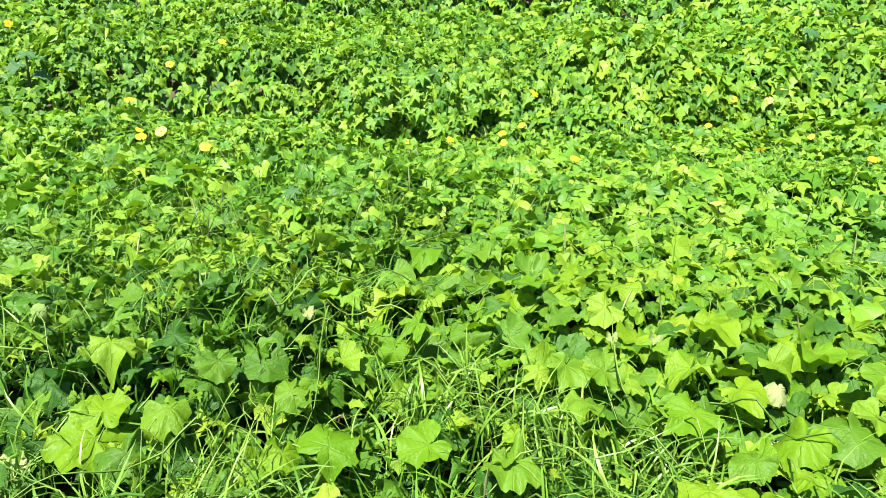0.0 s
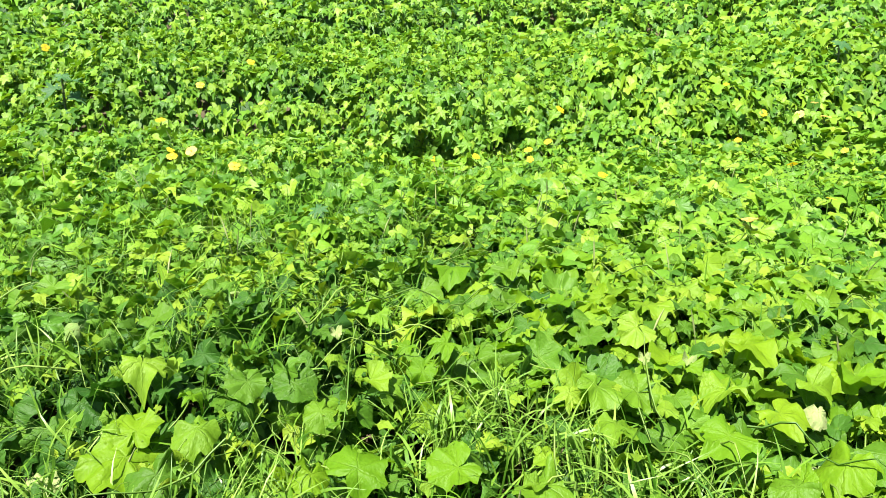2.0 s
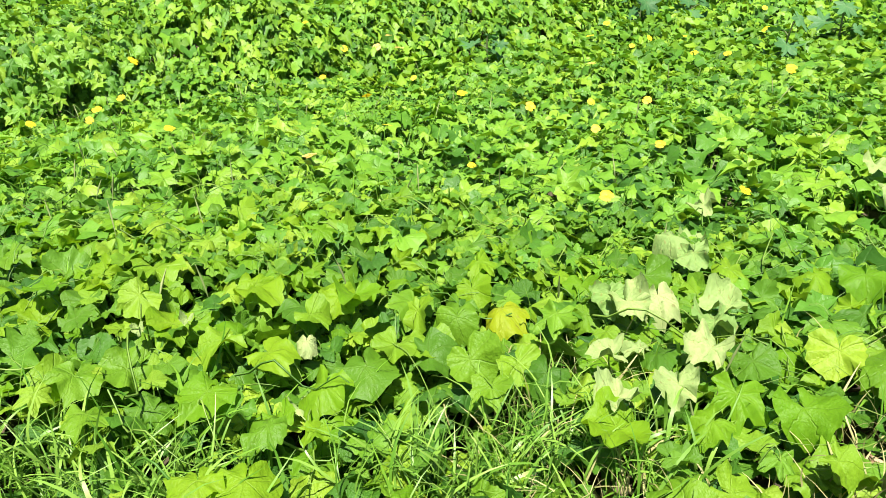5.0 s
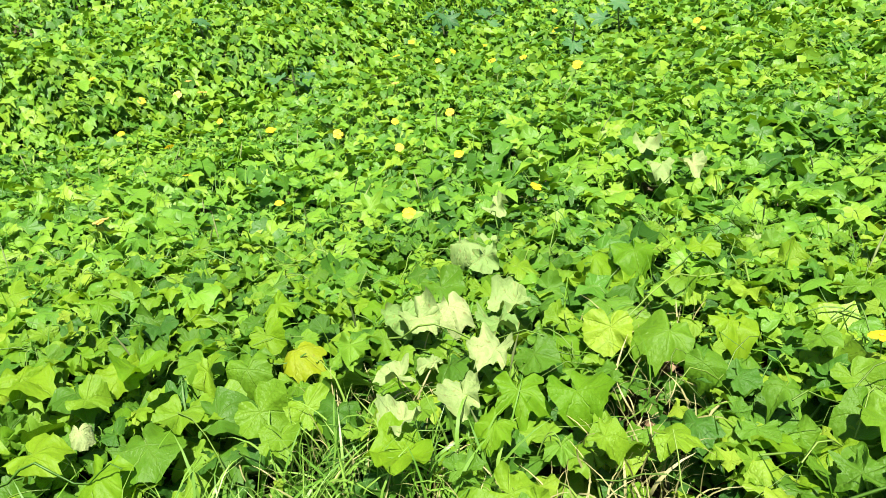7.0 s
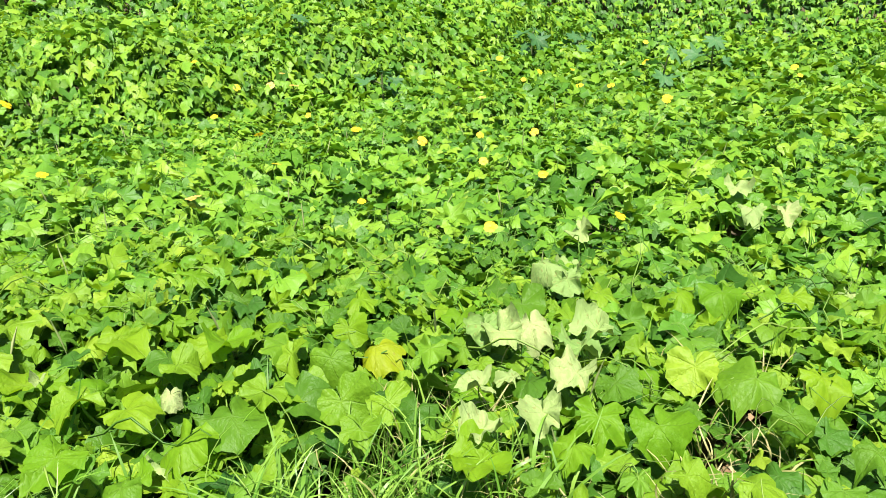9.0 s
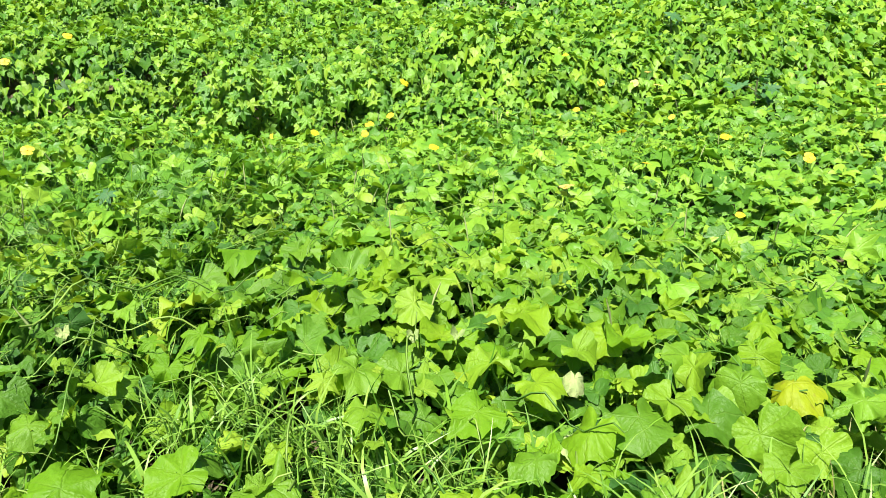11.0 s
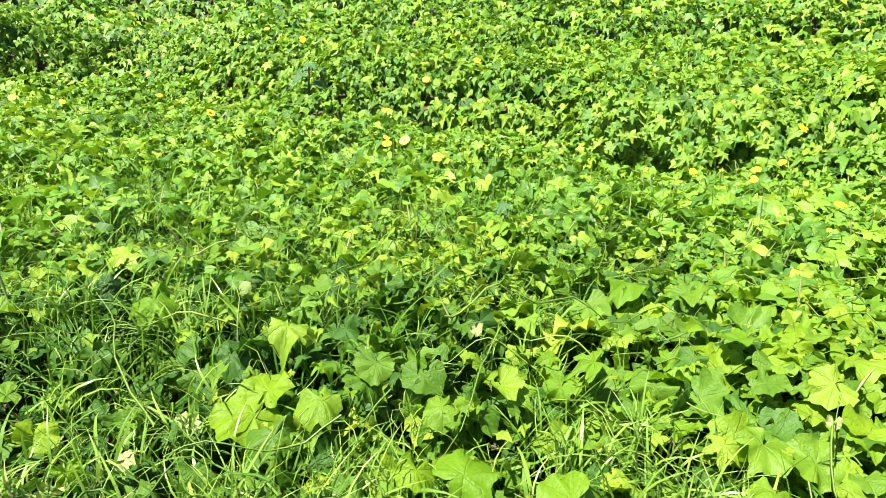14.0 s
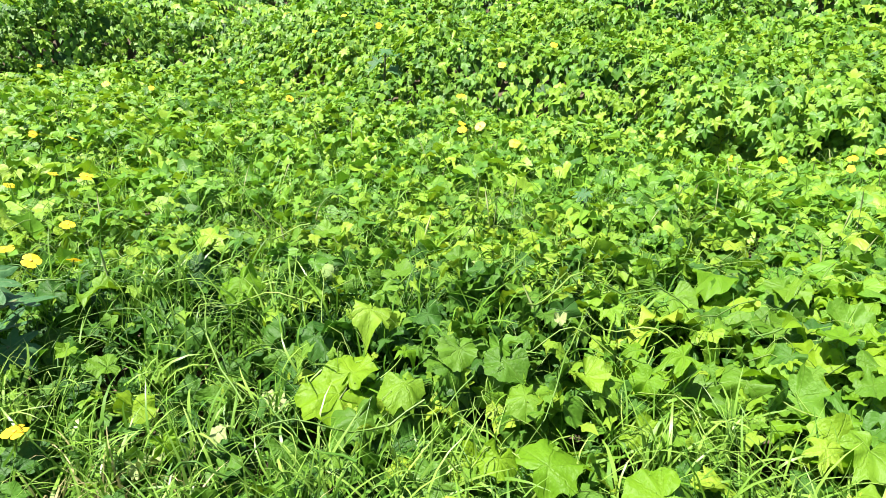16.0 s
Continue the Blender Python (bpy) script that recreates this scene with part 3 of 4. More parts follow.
x, y = (hub + rng.normal(0, 0.06, hub.shape)).T
p, turn, size = grass_at(x, y, 0.1, 0.22, 0.07)
tagged(new("grass_tufts", scattered("grass_tufts", BLADES, p, turn, size, TUFTGRASS)), "tufts of arching light green grass", "grass", kind="stuff")
STRAW = ((1.1, 0.82), (1.27, 0.72), (1.45, 0.5), (1.62, 0.44), (1.2, 1.02), (2.1, 0.76), (1.85, 0.6), (1.4, 1.1), (-1.15, 0.72), (-0.95, 0.78), (-0.6, 0.75))
hub = np.array(STRAW)[rng.integers(0, len(STRAW), 560)]
x, y = (hub + rng.normal(0, 0.07, hub.shape)).T
p, turn, size = grass_at(x, y, 0.07, 0.17, 0.1)
tagged(new("dry_grass", scattered("dry_grass", BLADES, p, turn, size, STRAWGRASS)), "dry straw-coloured grass over bare soil", "grass", kind="stuff")
x, y = ring(8000, 2.4, 9.5)
p, turn, size = grass_at(x, y, 0.12, 0.24, 0.12)
tagged(new("tall_grass", scattered("tall_grass", BLADES, p, turn, size, GRASS)), "thin grass blades among the vine leaves", "grass", kind="stuff")


# ---- runners and tendrils over the leaves ----
def runner(x, y, heading, length, radius, lift, steps=10):
    p = []
    for s in np.linspace(0, 1, steps):
        p.append((x, y, float(canopy(x, y)) + lift + 0.03 * math.sin(9 * s + x * 7)))
        heading += rng.normal(0, 0.2)
        x, y = x + math.sin(heading) * length / steps, y + math.cos(heading) * length / steps
    return tube(np.array(p), radius * np.linspace(1, 0.45, steps), 3)


pieces = []
rx, ry = np.concatenate([ring(800, 2.1, 7.0), ring(80, 0.8, 2.3)], 1)
for a, b in zip(rx, ry):
    pieces.append(runner(a, b, rng.uniform(0, 6.28), rng.uniform(0.2, 0.6), rng.uniform(0.0012, 0.003), rng.uniform(-0.05, 0.025)))
for a, b in zip(*ring(70, 1.0, 3.0)):
    pieces.append(runner(a, b, rng.uniform(0, 6.28), rng.uniform(0.25, 0.55), rng.uniform(0.0025, 0.0042), rng.uniform(0.01, 0.05)))
v, f = joined(pieces)
tagged(new("runners", mesh_of("runners", v, f, STEM)), "thin pale green runners and tendrils", "vine stems", kind="stuff")

# short tendrils and bare stalks caught between the leaves close by
pieces = []
rx, ry = ring(3600, 0.5, 3.4)
keep = rng.uniform(0, 1, len(rx)) < 0.25 + 0.6 * smooth((0.4 - rx) / 0.8)
rx, ry = rx[keep], ry[keep]
rz = canopy(rx, ry)
for a, b, c in zip(rx, ry, rz):
    s = np.linspace(0, 1, 5)
    way, length, rise, curl = rng.uniform(0, 6.28), rng.uniform(0.04, 0.14), rng.uniform(-0.01, 0.05), rng.normal(0, 1.1)
    turn = way + curl * s
    p = np.stack([a + length * s * np.cos(turn), b + length * s * np.sin(turn), c - rng.uniform(0.0, 0.07) + rise * 4 * s * (1 - s)], 1)
    pieces.append(tube(p, rng.uniform(0.0009, 0.0024) * (1 - 0.6 * s), 3))
v, f = joined(pieces)
tagged(new("tendrils", mesh_of("tendrils", v, f, STEM)), "short curling tendrils and stalks between the leaves", "vine stems", kind="stuff")

# leaflets and torn leaf ends lying over the larger leaves
x, y = ring(2800, 0.5, 3.2)
keep = rng.uniform(0, 1, len(x)) < 0.3 + 0.32 * smooth((0.4 - x) / 0.8)
x, y = x[keep], y[keep]
n = len(x)
z = canopy(x, y) + 0.02 - rng.beta(1.0, 1.4, n) * 0.08
me = scattered("leaflets", SMALL, np.stack([x, y, z], 1), leaf_pose(x, y, 0.95), rng.uniform(0.014, 0.04, n), LEAF)
tagged(new("leaflets", me), "small young leaves among the broad ones", "leaves", kind="stuff")

# seed heads and thin upright weeds
pieces = []
rx, ry = ring(200, 0.9, 6.5)
for a, b in zip(rx, ry):
    h, top = rng.uniform(0.03, 0.12), float(canopy(a, b))
    s = np.linspace(0, 1, 6)[:, None]
    lean = rng.normal(0, 0.05, 2)
    p = np.concatenate([a + lean[0] * s ** 2, b + lean[1] * s ** 2, top - 0.15 + (h + 0.15) * s], 1)
    pieces.append(tube(p, (0.0012, 0.0012, 0.0012, 0.0014, 0.004, 0.001), 4))
v, f = joined(pieces)
tagged(new("weeds", mesh_of("weeds", v, f, WEED)), "slender weeds with pale seed heads", "weeds", kind="stuff")

# dry leaves and straw on the soil
x, y = ring(9000, 0.45, 3.0)
keep = rng.uniform(0, 1, len(x)) < np.maximum(bare(x, y) * 1.5, 0.04)
x, y = x[keep], y[keep]
n = len(x)
nn = np.stack([rng.normal(0, 0.5, n), rng.normal(0, 0.5, n), np.ones(n)], 1)
me = scattered("dry_litter", SMALL, np.stack([x, y, canopy(x, y) - 0.345 + 0.2 * bare(x, y)], 1), frames(nn, rng.normal(0, 1, (n, 3))), rng.uniform(0.012, 0.035, n), LITTER)
tagged(new("dry_litter", me), "dry brown leaf litter on the soil", "litter", kind="stuff")

# ---- the nearest vines: every leaf a part of its vine ----
NEARMESH = {}
for kind, mat in (("green", LEAF), ("dark", SHADEDLEAF), ("fresh", FRESHLEAF), ("lime", LIMELEAF), ("yellow", YELLOWLEAF), ("pale", PALELEAF)):
    NEARMESH[kind] = [[mesh_of("leaf", v, f, mat, u) for v, f, u in shapes] for shapes in (NEAR, POINTED, CUT, CURLED)]
STALKS = [mesh_of("stalk", *stalk_shape(5), STEM) for _ in range(8)]

# leaves that stand out: place, heading of the tip, size, tilt towards the path, shape
DARK_GRASS_SIDE = [
    (-0.27, 1.49, 0.5, -177, 0.067, 0.5, 1), (-1.56, 2.11, 0.49, -174, 0.082, 0.3, 0),
]
FRESH_GRASS_SIDE = [
    (-0.74, 1.14, 0.44, 128, 0.088, 0.5, 0), (-0.69, 1.26, 0.49, 124, 0.064, 0.5, 0),
    (-0.61, 1.39, 0.54, 142, 0.069, 0.6, 0), (-0.5, 1.43, 0.52, 167, 0.072, 0.6, 0),
]
LIME_GRASS_SIDE = [
    (-0.3, 1.21, 0.43, 53, 0.103, 0.4, 2), (-0.84, 1.26, 0.47, 2, 0.088, 0.3, 0),
    (-0.84, 1.2, 0.44, -171, 0.115, 0.2, 0), (-0.73, 1.33, 0.53, 55, 0.047, 0.3, 0),
    (-0.4, 1.18, 0.43, 168, 0.061, 0.6, 0), (-0.07, 1.23, 0.43, -126, 0.088, 0.2, 0),
]
PALE_GRASS_SIDE = [
    (-0.43, 1.62, 0.58, 165, 0.029, 0.6, 3), (-1.22, 1.69, 0.52, 174, 0.043, 0.5, 3),
]
DARK_WEST = [
    (-0.89, 1.42, 0.57, 155, 0.076, 0.4, 0),
]
FRESH_WEST = [
    (-0.81, 0.96, 0.44, 124, 0.057, 0.5, 1), (-1.41, 0.99, 0.45, -169, 0.056, 0.4, 0),
    (-1.68, 1.17, 0.54, 101, 0.078, 0.4, 2), (0.1, 2.32, 0.53, 135, 0.077, 0.2, 0),
    (-0.31, 1.48, 0.51, 129, 0.06, 0.3, 0), (-0.99, 1.72, 0.56, 113, 0.073, 0.3, 0),
    (-0.61, 1.35, 0.51, 104, 0.058, 0.3, 0), (-0.42, 1.37, 0.48, -145, 0.072, 0.2, 0),
]
LIME_WEST = [
    (-1.52, 0.96, 0.48, -180, 0.042, 0.3, 2), (-1.04, 0.85, 0.44, 108, 0.046, 0.5, 1),
    (-1.23, 0.92, 0.43, 139, 0.078, 0.5, 2), (-1.32, 1.39, 0.57, 104, 0.088, 0.3, 0),
]
PALE_WEST = [
    (-1.0, 0.96, 0.42, 164, 0.042, 0.4, 3),
]
DARK_MIDDLE = [
    (0.21, 1.47, 0.5, -176, 0.058, 0.5, 1), (0.61, 1.24, 0.48, -114, 0.063, 0.1, 0),
    (0.33, 1.24, 0.48, -111, 0.07, 0.1, 0),
]
FRESH_MIDDLE = [
    (0.29, 1.51, 0.5, -164, 0.088, 0.05, 0), (0.3, 1.74, 0.54, 117, 0.074, 0.1, 0),
    (0.86, 1.62, 0.5, 175, 0.088, 0.1, 2), (0.85, 2.45, 0.54, -175, 0.071, 0.4, 0),
    (0.12, 1.14, 0.46, -116, 0.086, 0.2, 0), (0.13, 1.22, 0.47, -120, 0.048, 0.2, 2),
    (0.31, 1.35, 0.49, -166, 0.088, 0.2, 0), (0.63, 1.52, 0.5, -115, 0.08, 0.1, 2),
    (0.66, 1.16, 0.47, -115, 0.074, 0.2, 0), (0.08, 2.34, 0.53, -136, 0.088, 0.2, 0),
    (0.87, 1.56, 0.5, 149, 0.07, 0.2, 0), (0.1, 1.14, 0.46, -119, 0.035, 0.2, 0),
]
LIME_MIDDLE = [
    (0.56, 1.3, 0.5, -114, 0.089, 0.1, 0), (0.72, 1.41, 0.5, 161, 0.083, 0.1, 2),
    (0.81, 1.25, 0.48, -139, 0.087, 0.2, 0), (1.01, 1.62, 0.5, -142, 0.088, 0.2, 0),
    (0.77, 1.76, 0.52, 149, 0.085, 0.1, 0), (1.04, 2.04, 0.56, 82, 0.088, 0.3, 1),
    (0.12, 1.98, 0.57, 84, 0.066, 0.1, 2), (0.23, 1.92, 0.57, -130, 0.078, 0.1, 0),
    (0.75, 1.09, 0.48, -126, 0.058, 0.2, 0), (-0.23, 1.65, 0.53, -133, 0.054, 0.2, 1),
    (-0.12, 1.7, 0.52, -135, 0.068, 0.2, 1), (-0.18, 1.58, 0.49, -143, 0.054, 0.2, 0),
    (-0.14, 2.4, 0.51, -156, 0.088, 0.2, 0), (0.5, 1.01, 0.5, -172, 0.078, 0.15, 0),
]
LIME_MIDDLE_B = [
    (0.58, 0.97, 0.5, -154, 0.078, 0.15, 0), (0.98, 1.64, 0.5, 172, 0.077, 0.2, 0),
    (0.77, 1.77, 0.53, 148, 0.078, 0.2, 0), (0.14, 1.25, 0.47, -132, 0.034, 0.2, 2),
]
PALE_MIDDLE = [
    (0.82, 1.42, 0.5, -169, 0.043, 0.4, 3), (0.44, 1.65, 0.52, -165, 0.029, 0.4, 3),
    (0.56, 1.64, 0.52, -160, 0.031, 0.4, 3),
]
DARK_EAST = [
    (1.94, 0.77, 0.52, -136, 0.088, 0.5, 0), (2.09, -0.04, 0.54, -88, 0.055, 0.2, 1),
]
FRESH_EAST = [
    (2.0, 0.64, 0.53, -113, 0.088, 0.3, 0), (1.93, 0.51, 0.52, -112, 0.061, 0.4, 0),
    (2.2, 0.37, 0.52, -127, 0.054, 0.4, 0), (2.47, 0.36, 0.55, -131, 0.07, 0.3, 0),
    (2.42, 0.24, 0.55, -137, 0.067, 0.3, 0), (1.79, 0.13, 0.51, 66, 0.066, 0.4, 1),
    (1.85, 0.04, 0.52, -62, 0.088, 0.2, 0), (1.97, 0.15, 0.51, -56, 0.071, 0.2, 2),
    (1.98, 0.35, 0.5, -87, 0.058, 0.3, 0), (1.66, 0.42, 0.52, 147, 0.06, 0.2, 2),
    (1.56, 0.5, 0.53, -173, 0.048, 0.2, 0), (2.39, -0.02, 0.55, -92, 0.078, 0.4, 0),
    (2.28, 0.08, 0.55, -137, 0.07, 0.3, 0), (1.72, 0.83, 0.52, -151, 0.069, 0.4, 0),
]
FRESH_EAST_B = [
    (1.86, 1.35, 0.5, -147, 0.088, 0.3, 0), (2.11, 1.26, 0.51, 114, 0.088, 0.2, 0),
]
LIME_EAST = [
    (2.13, 0.55, 0.53, -152, 0.088, 0.2, 0), (2.31, 1.11, 0.51, -156, 0.088, 0.3, 0),
    (2.37, 1.0, 0.54, -130, 0.088, 0.3, 0), (1.65, 0.64, 0.53, -164, 0.075, 0.3, 0),
    (2.49, 0.84, 0.55, -145, 0.07, 0.3, 0),
]
DARK_WILTED_SIDE = [
    (1.46, 1.25, 0.51, -139, 0.088, 0.15, 1),
]
FRESH_WILTED_SIDE = [
    (1.1, 1.31, 0.49, -148, 0.088, 0.5, 0), (0.92, 1.26, 0.49, -178, 0.088, 0.5, 0),
    (1.15, 1.16, 0.5, 180, 0.087, 0.5, 0), (1.22, 1.06, 0.52, -176, 0.076, 0.5, 0),
    (1.24, 1.4, 0.51, -137, 0.08, 0.3, 0), (1.15, 1.5, 0.5, -145, 0.088, 0.2, 0),
    (1.14, 1.04, 0.5, -154, 0.062, 0.4, 0), (1.26, 1.0, 0.52, -130, 0.076, 0.5, 0),
    (1.39, 0.86, 0.52, -152, 0.049, 0.3, 0), (1.14, 1.45, 0.5, -121, 0.074, 0.4, 0),
    (1.21, 1.35, 0.51, -166, 0.084, 0.4, 0), (1.08, 1.25, 0.48, 148, 0.084, 0.3, 0),
    (1.02, 1.32, 0.49, -143, 0.068, 0.3, 0),
]
LIME_WILTED_SIDE = [
    (1.58, 0.75, 0.52, -141, 0.088, 0.4, 1), (1.46, 0.7, 0.52, -114, 0.064, 0.4, 0),
    (1.28, 0.78, 0.51, -61, 0.088, 0.2, 0), (1.24, 1.99, 0.55, 140, 0.06, 0.1, 1),
    (1.47, 1.7, 0.49, 170, 0.079, 0.2, 0), (1.33, 1.49, 0.51, -153, 0.067, 0.5, 0),
]
PALE_WILTED_SIDE = [
    (1.75, 1.18, 0.51, -150, 0.062, 0.5, 3), (1.63, 1.24, 0.51, -165, 0.062, 0.4, 3),
    (1.65, 1.19, 0.51, -176, 0.062, 0.3, 3), (1.75, 0.98, 0.52, -71, 0.062, 0.1, 3),
    (1.65, 0.89, 0.52, -101, 0.062, 0.4, 3), (1.42, 0.98, 0.52, -70, 0.046, 0.3, 3),
    (2.07, 1.37, 0.51, -145, 0.062, 0.4, 3), (2.11, 1.52, 0.51, 168, 0.062, 0.2, 3),
    (1.89, 1.06, 0.5, -60, 0.062, 0.1, 3), (1.32, 0.83, 0.52, -82, 0.049, 0.2, 3),
    (1.48, 0.82, 0.51, -127, 0.053, 0.4, 3), (2.51, 1.76, 0.49, -156, 0.062, 0.3, 3),
    (3.21, 1.45, 0.54, -142, 0.062, 0.2, 3), (3.27, 1.34, 0.54, -150, 0.062, 0.2, 3),
]
PALE_WILTED_SIDE_B = [
    (3.37, 1.64, 0.57, -153, 0.062, 0.2, 3),
]
YELLOW_WILTED_SIDE = [
    (1.34, 1.34, 0.51, -139, 0.086, 0.4, 0),
]
STANDING_OUT = (("green", DARK_GRASS_SIDE), ("fresh", FRESH_GRASS_SIDE), ("lime", LIME_GRASS_SIDE), ("pale", PALE_GRASS_SIDE), ("green", DARK_WEST), ("fresh", FRESH_WEST), ("lime", LIME_WEST), ("pale", PALE_WEST), ("green", DARK_MIDDLE), ("fresh", FRESH_MIDDLE), ("lime", LIME_MIDDLE), ("lime", LIME_MIDDLE_B), ("pale", PALE_MIDDLE), ("green", DARK_EAST), ("fresh", FRESH_EAST), ("fresh", FRESH_EAST_B), ("lime", LIME_EAST), ("green", DARK_WILTED_SIDE), ("fresh", FRESH_WILTED_SIDE), ("lime", LIME_WILTED_SIDE), ("pale", PALE_WILTED_SIDE), ("pale", PALE_WILTED_SIDE_B), ("yellow", YELLOW_WILTED_SIDE))

VINE_ROOTS = ((-2.3, 1.6), (-2.0, 2.4), (-1.35, 1.2), (-1.2, 2.0), (-0.6, 1.35), (-0.5, 2.3), (0.1, 1.2), (0.2, 2.0), (0.5, 1.45), (0.9, 2.4),
              (0.95, 1.2), (1.1, 1.75), (1.5, 0.95), (1.75, 1.5), (2.0, 2.1), (2.1, 0.6), (2.45, 1.2), (2.7, 0.2), (2.6, 1.8), (1.5, 0.3))
VINE_LABELS = {4: "gourd vine with large bright yellow-green leaves among grass", 8: "gourd vine with broad flat sunlit leaves",
               12: "gourd vine with pale wilted upturned leaves", 11: "gourd vine with a yellowing lobed leaf",
               1: "gourd vine with small dark leaves in grass", 0: "gourd vine with small dark leaves in grass"}
vines, runs = [], {}
for k, (a, b) in enumerate(VINE_ROOTS):
    base = new("gourd_vine")
    base.location = (a, b, float(canopy(a, b)) - 0.36)
    tagged(base, VINE_LABELS.get(k, "sprawling gourd vine with broad lobed green leaves"), "vine", "gourd vines in the field")
    vines.append(base)
bpy.context.view_layer.update()


def put_leaf(x, y, z, turn, size, kind, shape, stalked=True):
    k = int(np.argmin([(a - x) ** 2 + (b - y) ** 2 for a, b in VINE_ROOTS]))
    vine = vines[k]
    m = Matrix.Translation(Vector((x, y, z)) - vine.location) @ Matrix(turn.tolist()).to_4x4() @ Matrix.Diagonal((size, size, size, 1))
    label = {"lime": "bright yellow-green leaf", "yellow": "yellowing leaf", "pale": "pale wilted leaf"}.get(kind, "")
    leaf = under("leaf", NEARMESH[kind][shape][rng.integers(len(NEARMESH[kind][shape]))], vine, m, label)
    if stalked:
        under("stalk", STALKS[rng.integers(len(STALKS))], leaf)
    runs[k] = runs.get(k, 0) + 1


# the leaves that stand out
spots = []
PATHSIDE = np.array((0.3, 0.0, 1.37))
for kind, rows in STANDING_OUT:
    for x, y, z, az, size, tilt, shape in rows:
        a = radians(az)
        here = np.array((x, y, z))
        to_path = (PATHSIDE - here) / np.linalg.norm(PATHSIDE - here)
        face = to_path * tilt + np.array((0, 0, 1 - tilt)) + rng.normal(0, 0.18 if kind == "pale" else 0.16, 3)
        face[2] = max(face[2], 0.3)
        face /= np.linalg.norm(face)
        level = np.array((math.sin(a), math.cos(a), 0.0))
        level[2] = -(level @ face) / face[2]
        turn = frames(face[None], level[None])[0]
        wilted = kind == "pale" and x > 1
        put_leaf(x, y, z + (0.015 if wilted else -0.005), turn, size * (1.15 if wilted else 0.8 if kind == "pale" else 0.93), kind, shape)
        tip = level / np.linalg.norm(level) * size * 0.15
        spots.append((x + tip[0], y + tip[1], size))
spots = np.array(spots)

x, y = ring(6000, 0.5, 3.05)
keep = rng.uniform(0, 1, len(x)) > np.maximum((0.35 + 0.45 * smooth((x + 0.4) / 0.4)) * grassy(x, y) * smooth((2.2 - y) / 0.4), 0.9 * bare(x, y))
x, y = x[keep], y[keep]
n = len(x)
big = rng.uniform(0.15, 1.0, n) * (1 - 0.3 * smooth((-0.2 - x) / 0.8)) * (1 - 0.3 * smooth((np.hypot(x, y) - 2.1) / 0.8))
size = (0.034 + 0.052 * big) * (1 - 0.1 * smooth((x - 0.3) / 0.6))
deep = rng.beta(1.0, 1.8, n)
# those round the leaves that stand out grow lower down
clash = (np.hypot(x[:, None] - spots[:, 0], y[:, None] - spots[:, 1] + 0.04) < spots[:, 2] * 0.75 + size[:, None] * 0.55).any(1)
z = canopy(x, y) - deep * (0.11 + 0.14 * np.maximum(smooth((0.3 - x) / 1.0), 0.8 * grassy(x, y))) - 0.12 * hollow(x, y) * (0.5 + 0.5 * smooth((0.4 - x) / 0.8)) - 0.04 * clash
turn = leaf_pose(x, y, 0.44 + 0.5 * np.maximum(smooth((0.7 - x) / 1.4), 0.6 * grassy(x, y)), 0.3)
kinds = rng.choice(["green", "fresh", "lime", "yellow", "pale"], n, p=(0.52, 0.356, 0.118, 0.0, 0.006))
# darker leaves where grass crowds the vines, some of the shade put into colour
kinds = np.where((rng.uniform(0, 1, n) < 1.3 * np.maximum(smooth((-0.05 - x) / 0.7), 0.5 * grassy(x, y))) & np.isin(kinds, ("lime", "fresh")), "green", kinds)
# share of leaves given the darker colour for shade, west and close by
shade_share = np.maximum(0.9 * smooth((-0.1 - x) / 0.6), 0.75 * smooth((0.6 - x) / 0.35) * smooth((1.45 - y) / 0.2))
shade_share = np.maximum(shade_share, 0.4 * smooth((1.35 - y) / 0.4) * (1 - smooth((x - 1.1) / 0.4)))
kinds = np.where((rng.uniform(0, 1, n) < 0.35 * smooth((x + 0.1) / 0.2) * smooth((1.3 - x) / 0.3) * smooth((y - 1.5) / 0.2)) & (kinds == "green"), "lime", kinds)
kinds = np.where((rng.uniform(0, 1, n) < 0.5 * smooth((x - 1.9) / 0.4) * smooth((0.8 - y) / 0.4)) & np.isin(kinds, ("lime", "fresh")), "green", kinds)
kinds = np.where((rng.uniform(0, 1, n) < shade_share * smooth((2.7 - np.hypot(x, y)) / 0.5)) & np.isin(kinds, ("green", "fresh", "lime")), "dark", kinds)
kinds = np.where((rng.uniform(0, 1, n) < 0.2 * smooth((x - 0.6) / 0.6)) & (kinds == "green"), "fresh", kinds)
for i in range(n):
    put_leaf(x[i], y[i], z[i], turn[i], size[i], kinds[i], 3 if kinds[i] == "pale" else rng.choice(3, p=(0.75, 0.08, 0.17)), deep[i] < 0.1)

for k, vine in enumerate(vines):
    a, b = VINE_ROOTS[k]
    for s in range(3):
        v, f = runner(a, b, rng.uniform(0, 6.28), rng.uniform(0.5, 0.9), rng.uniform(0.004, 0.006), -0.1)
        under("stem", mesh_of("stem", v - np.array(vine.location), f, STEM), vine)


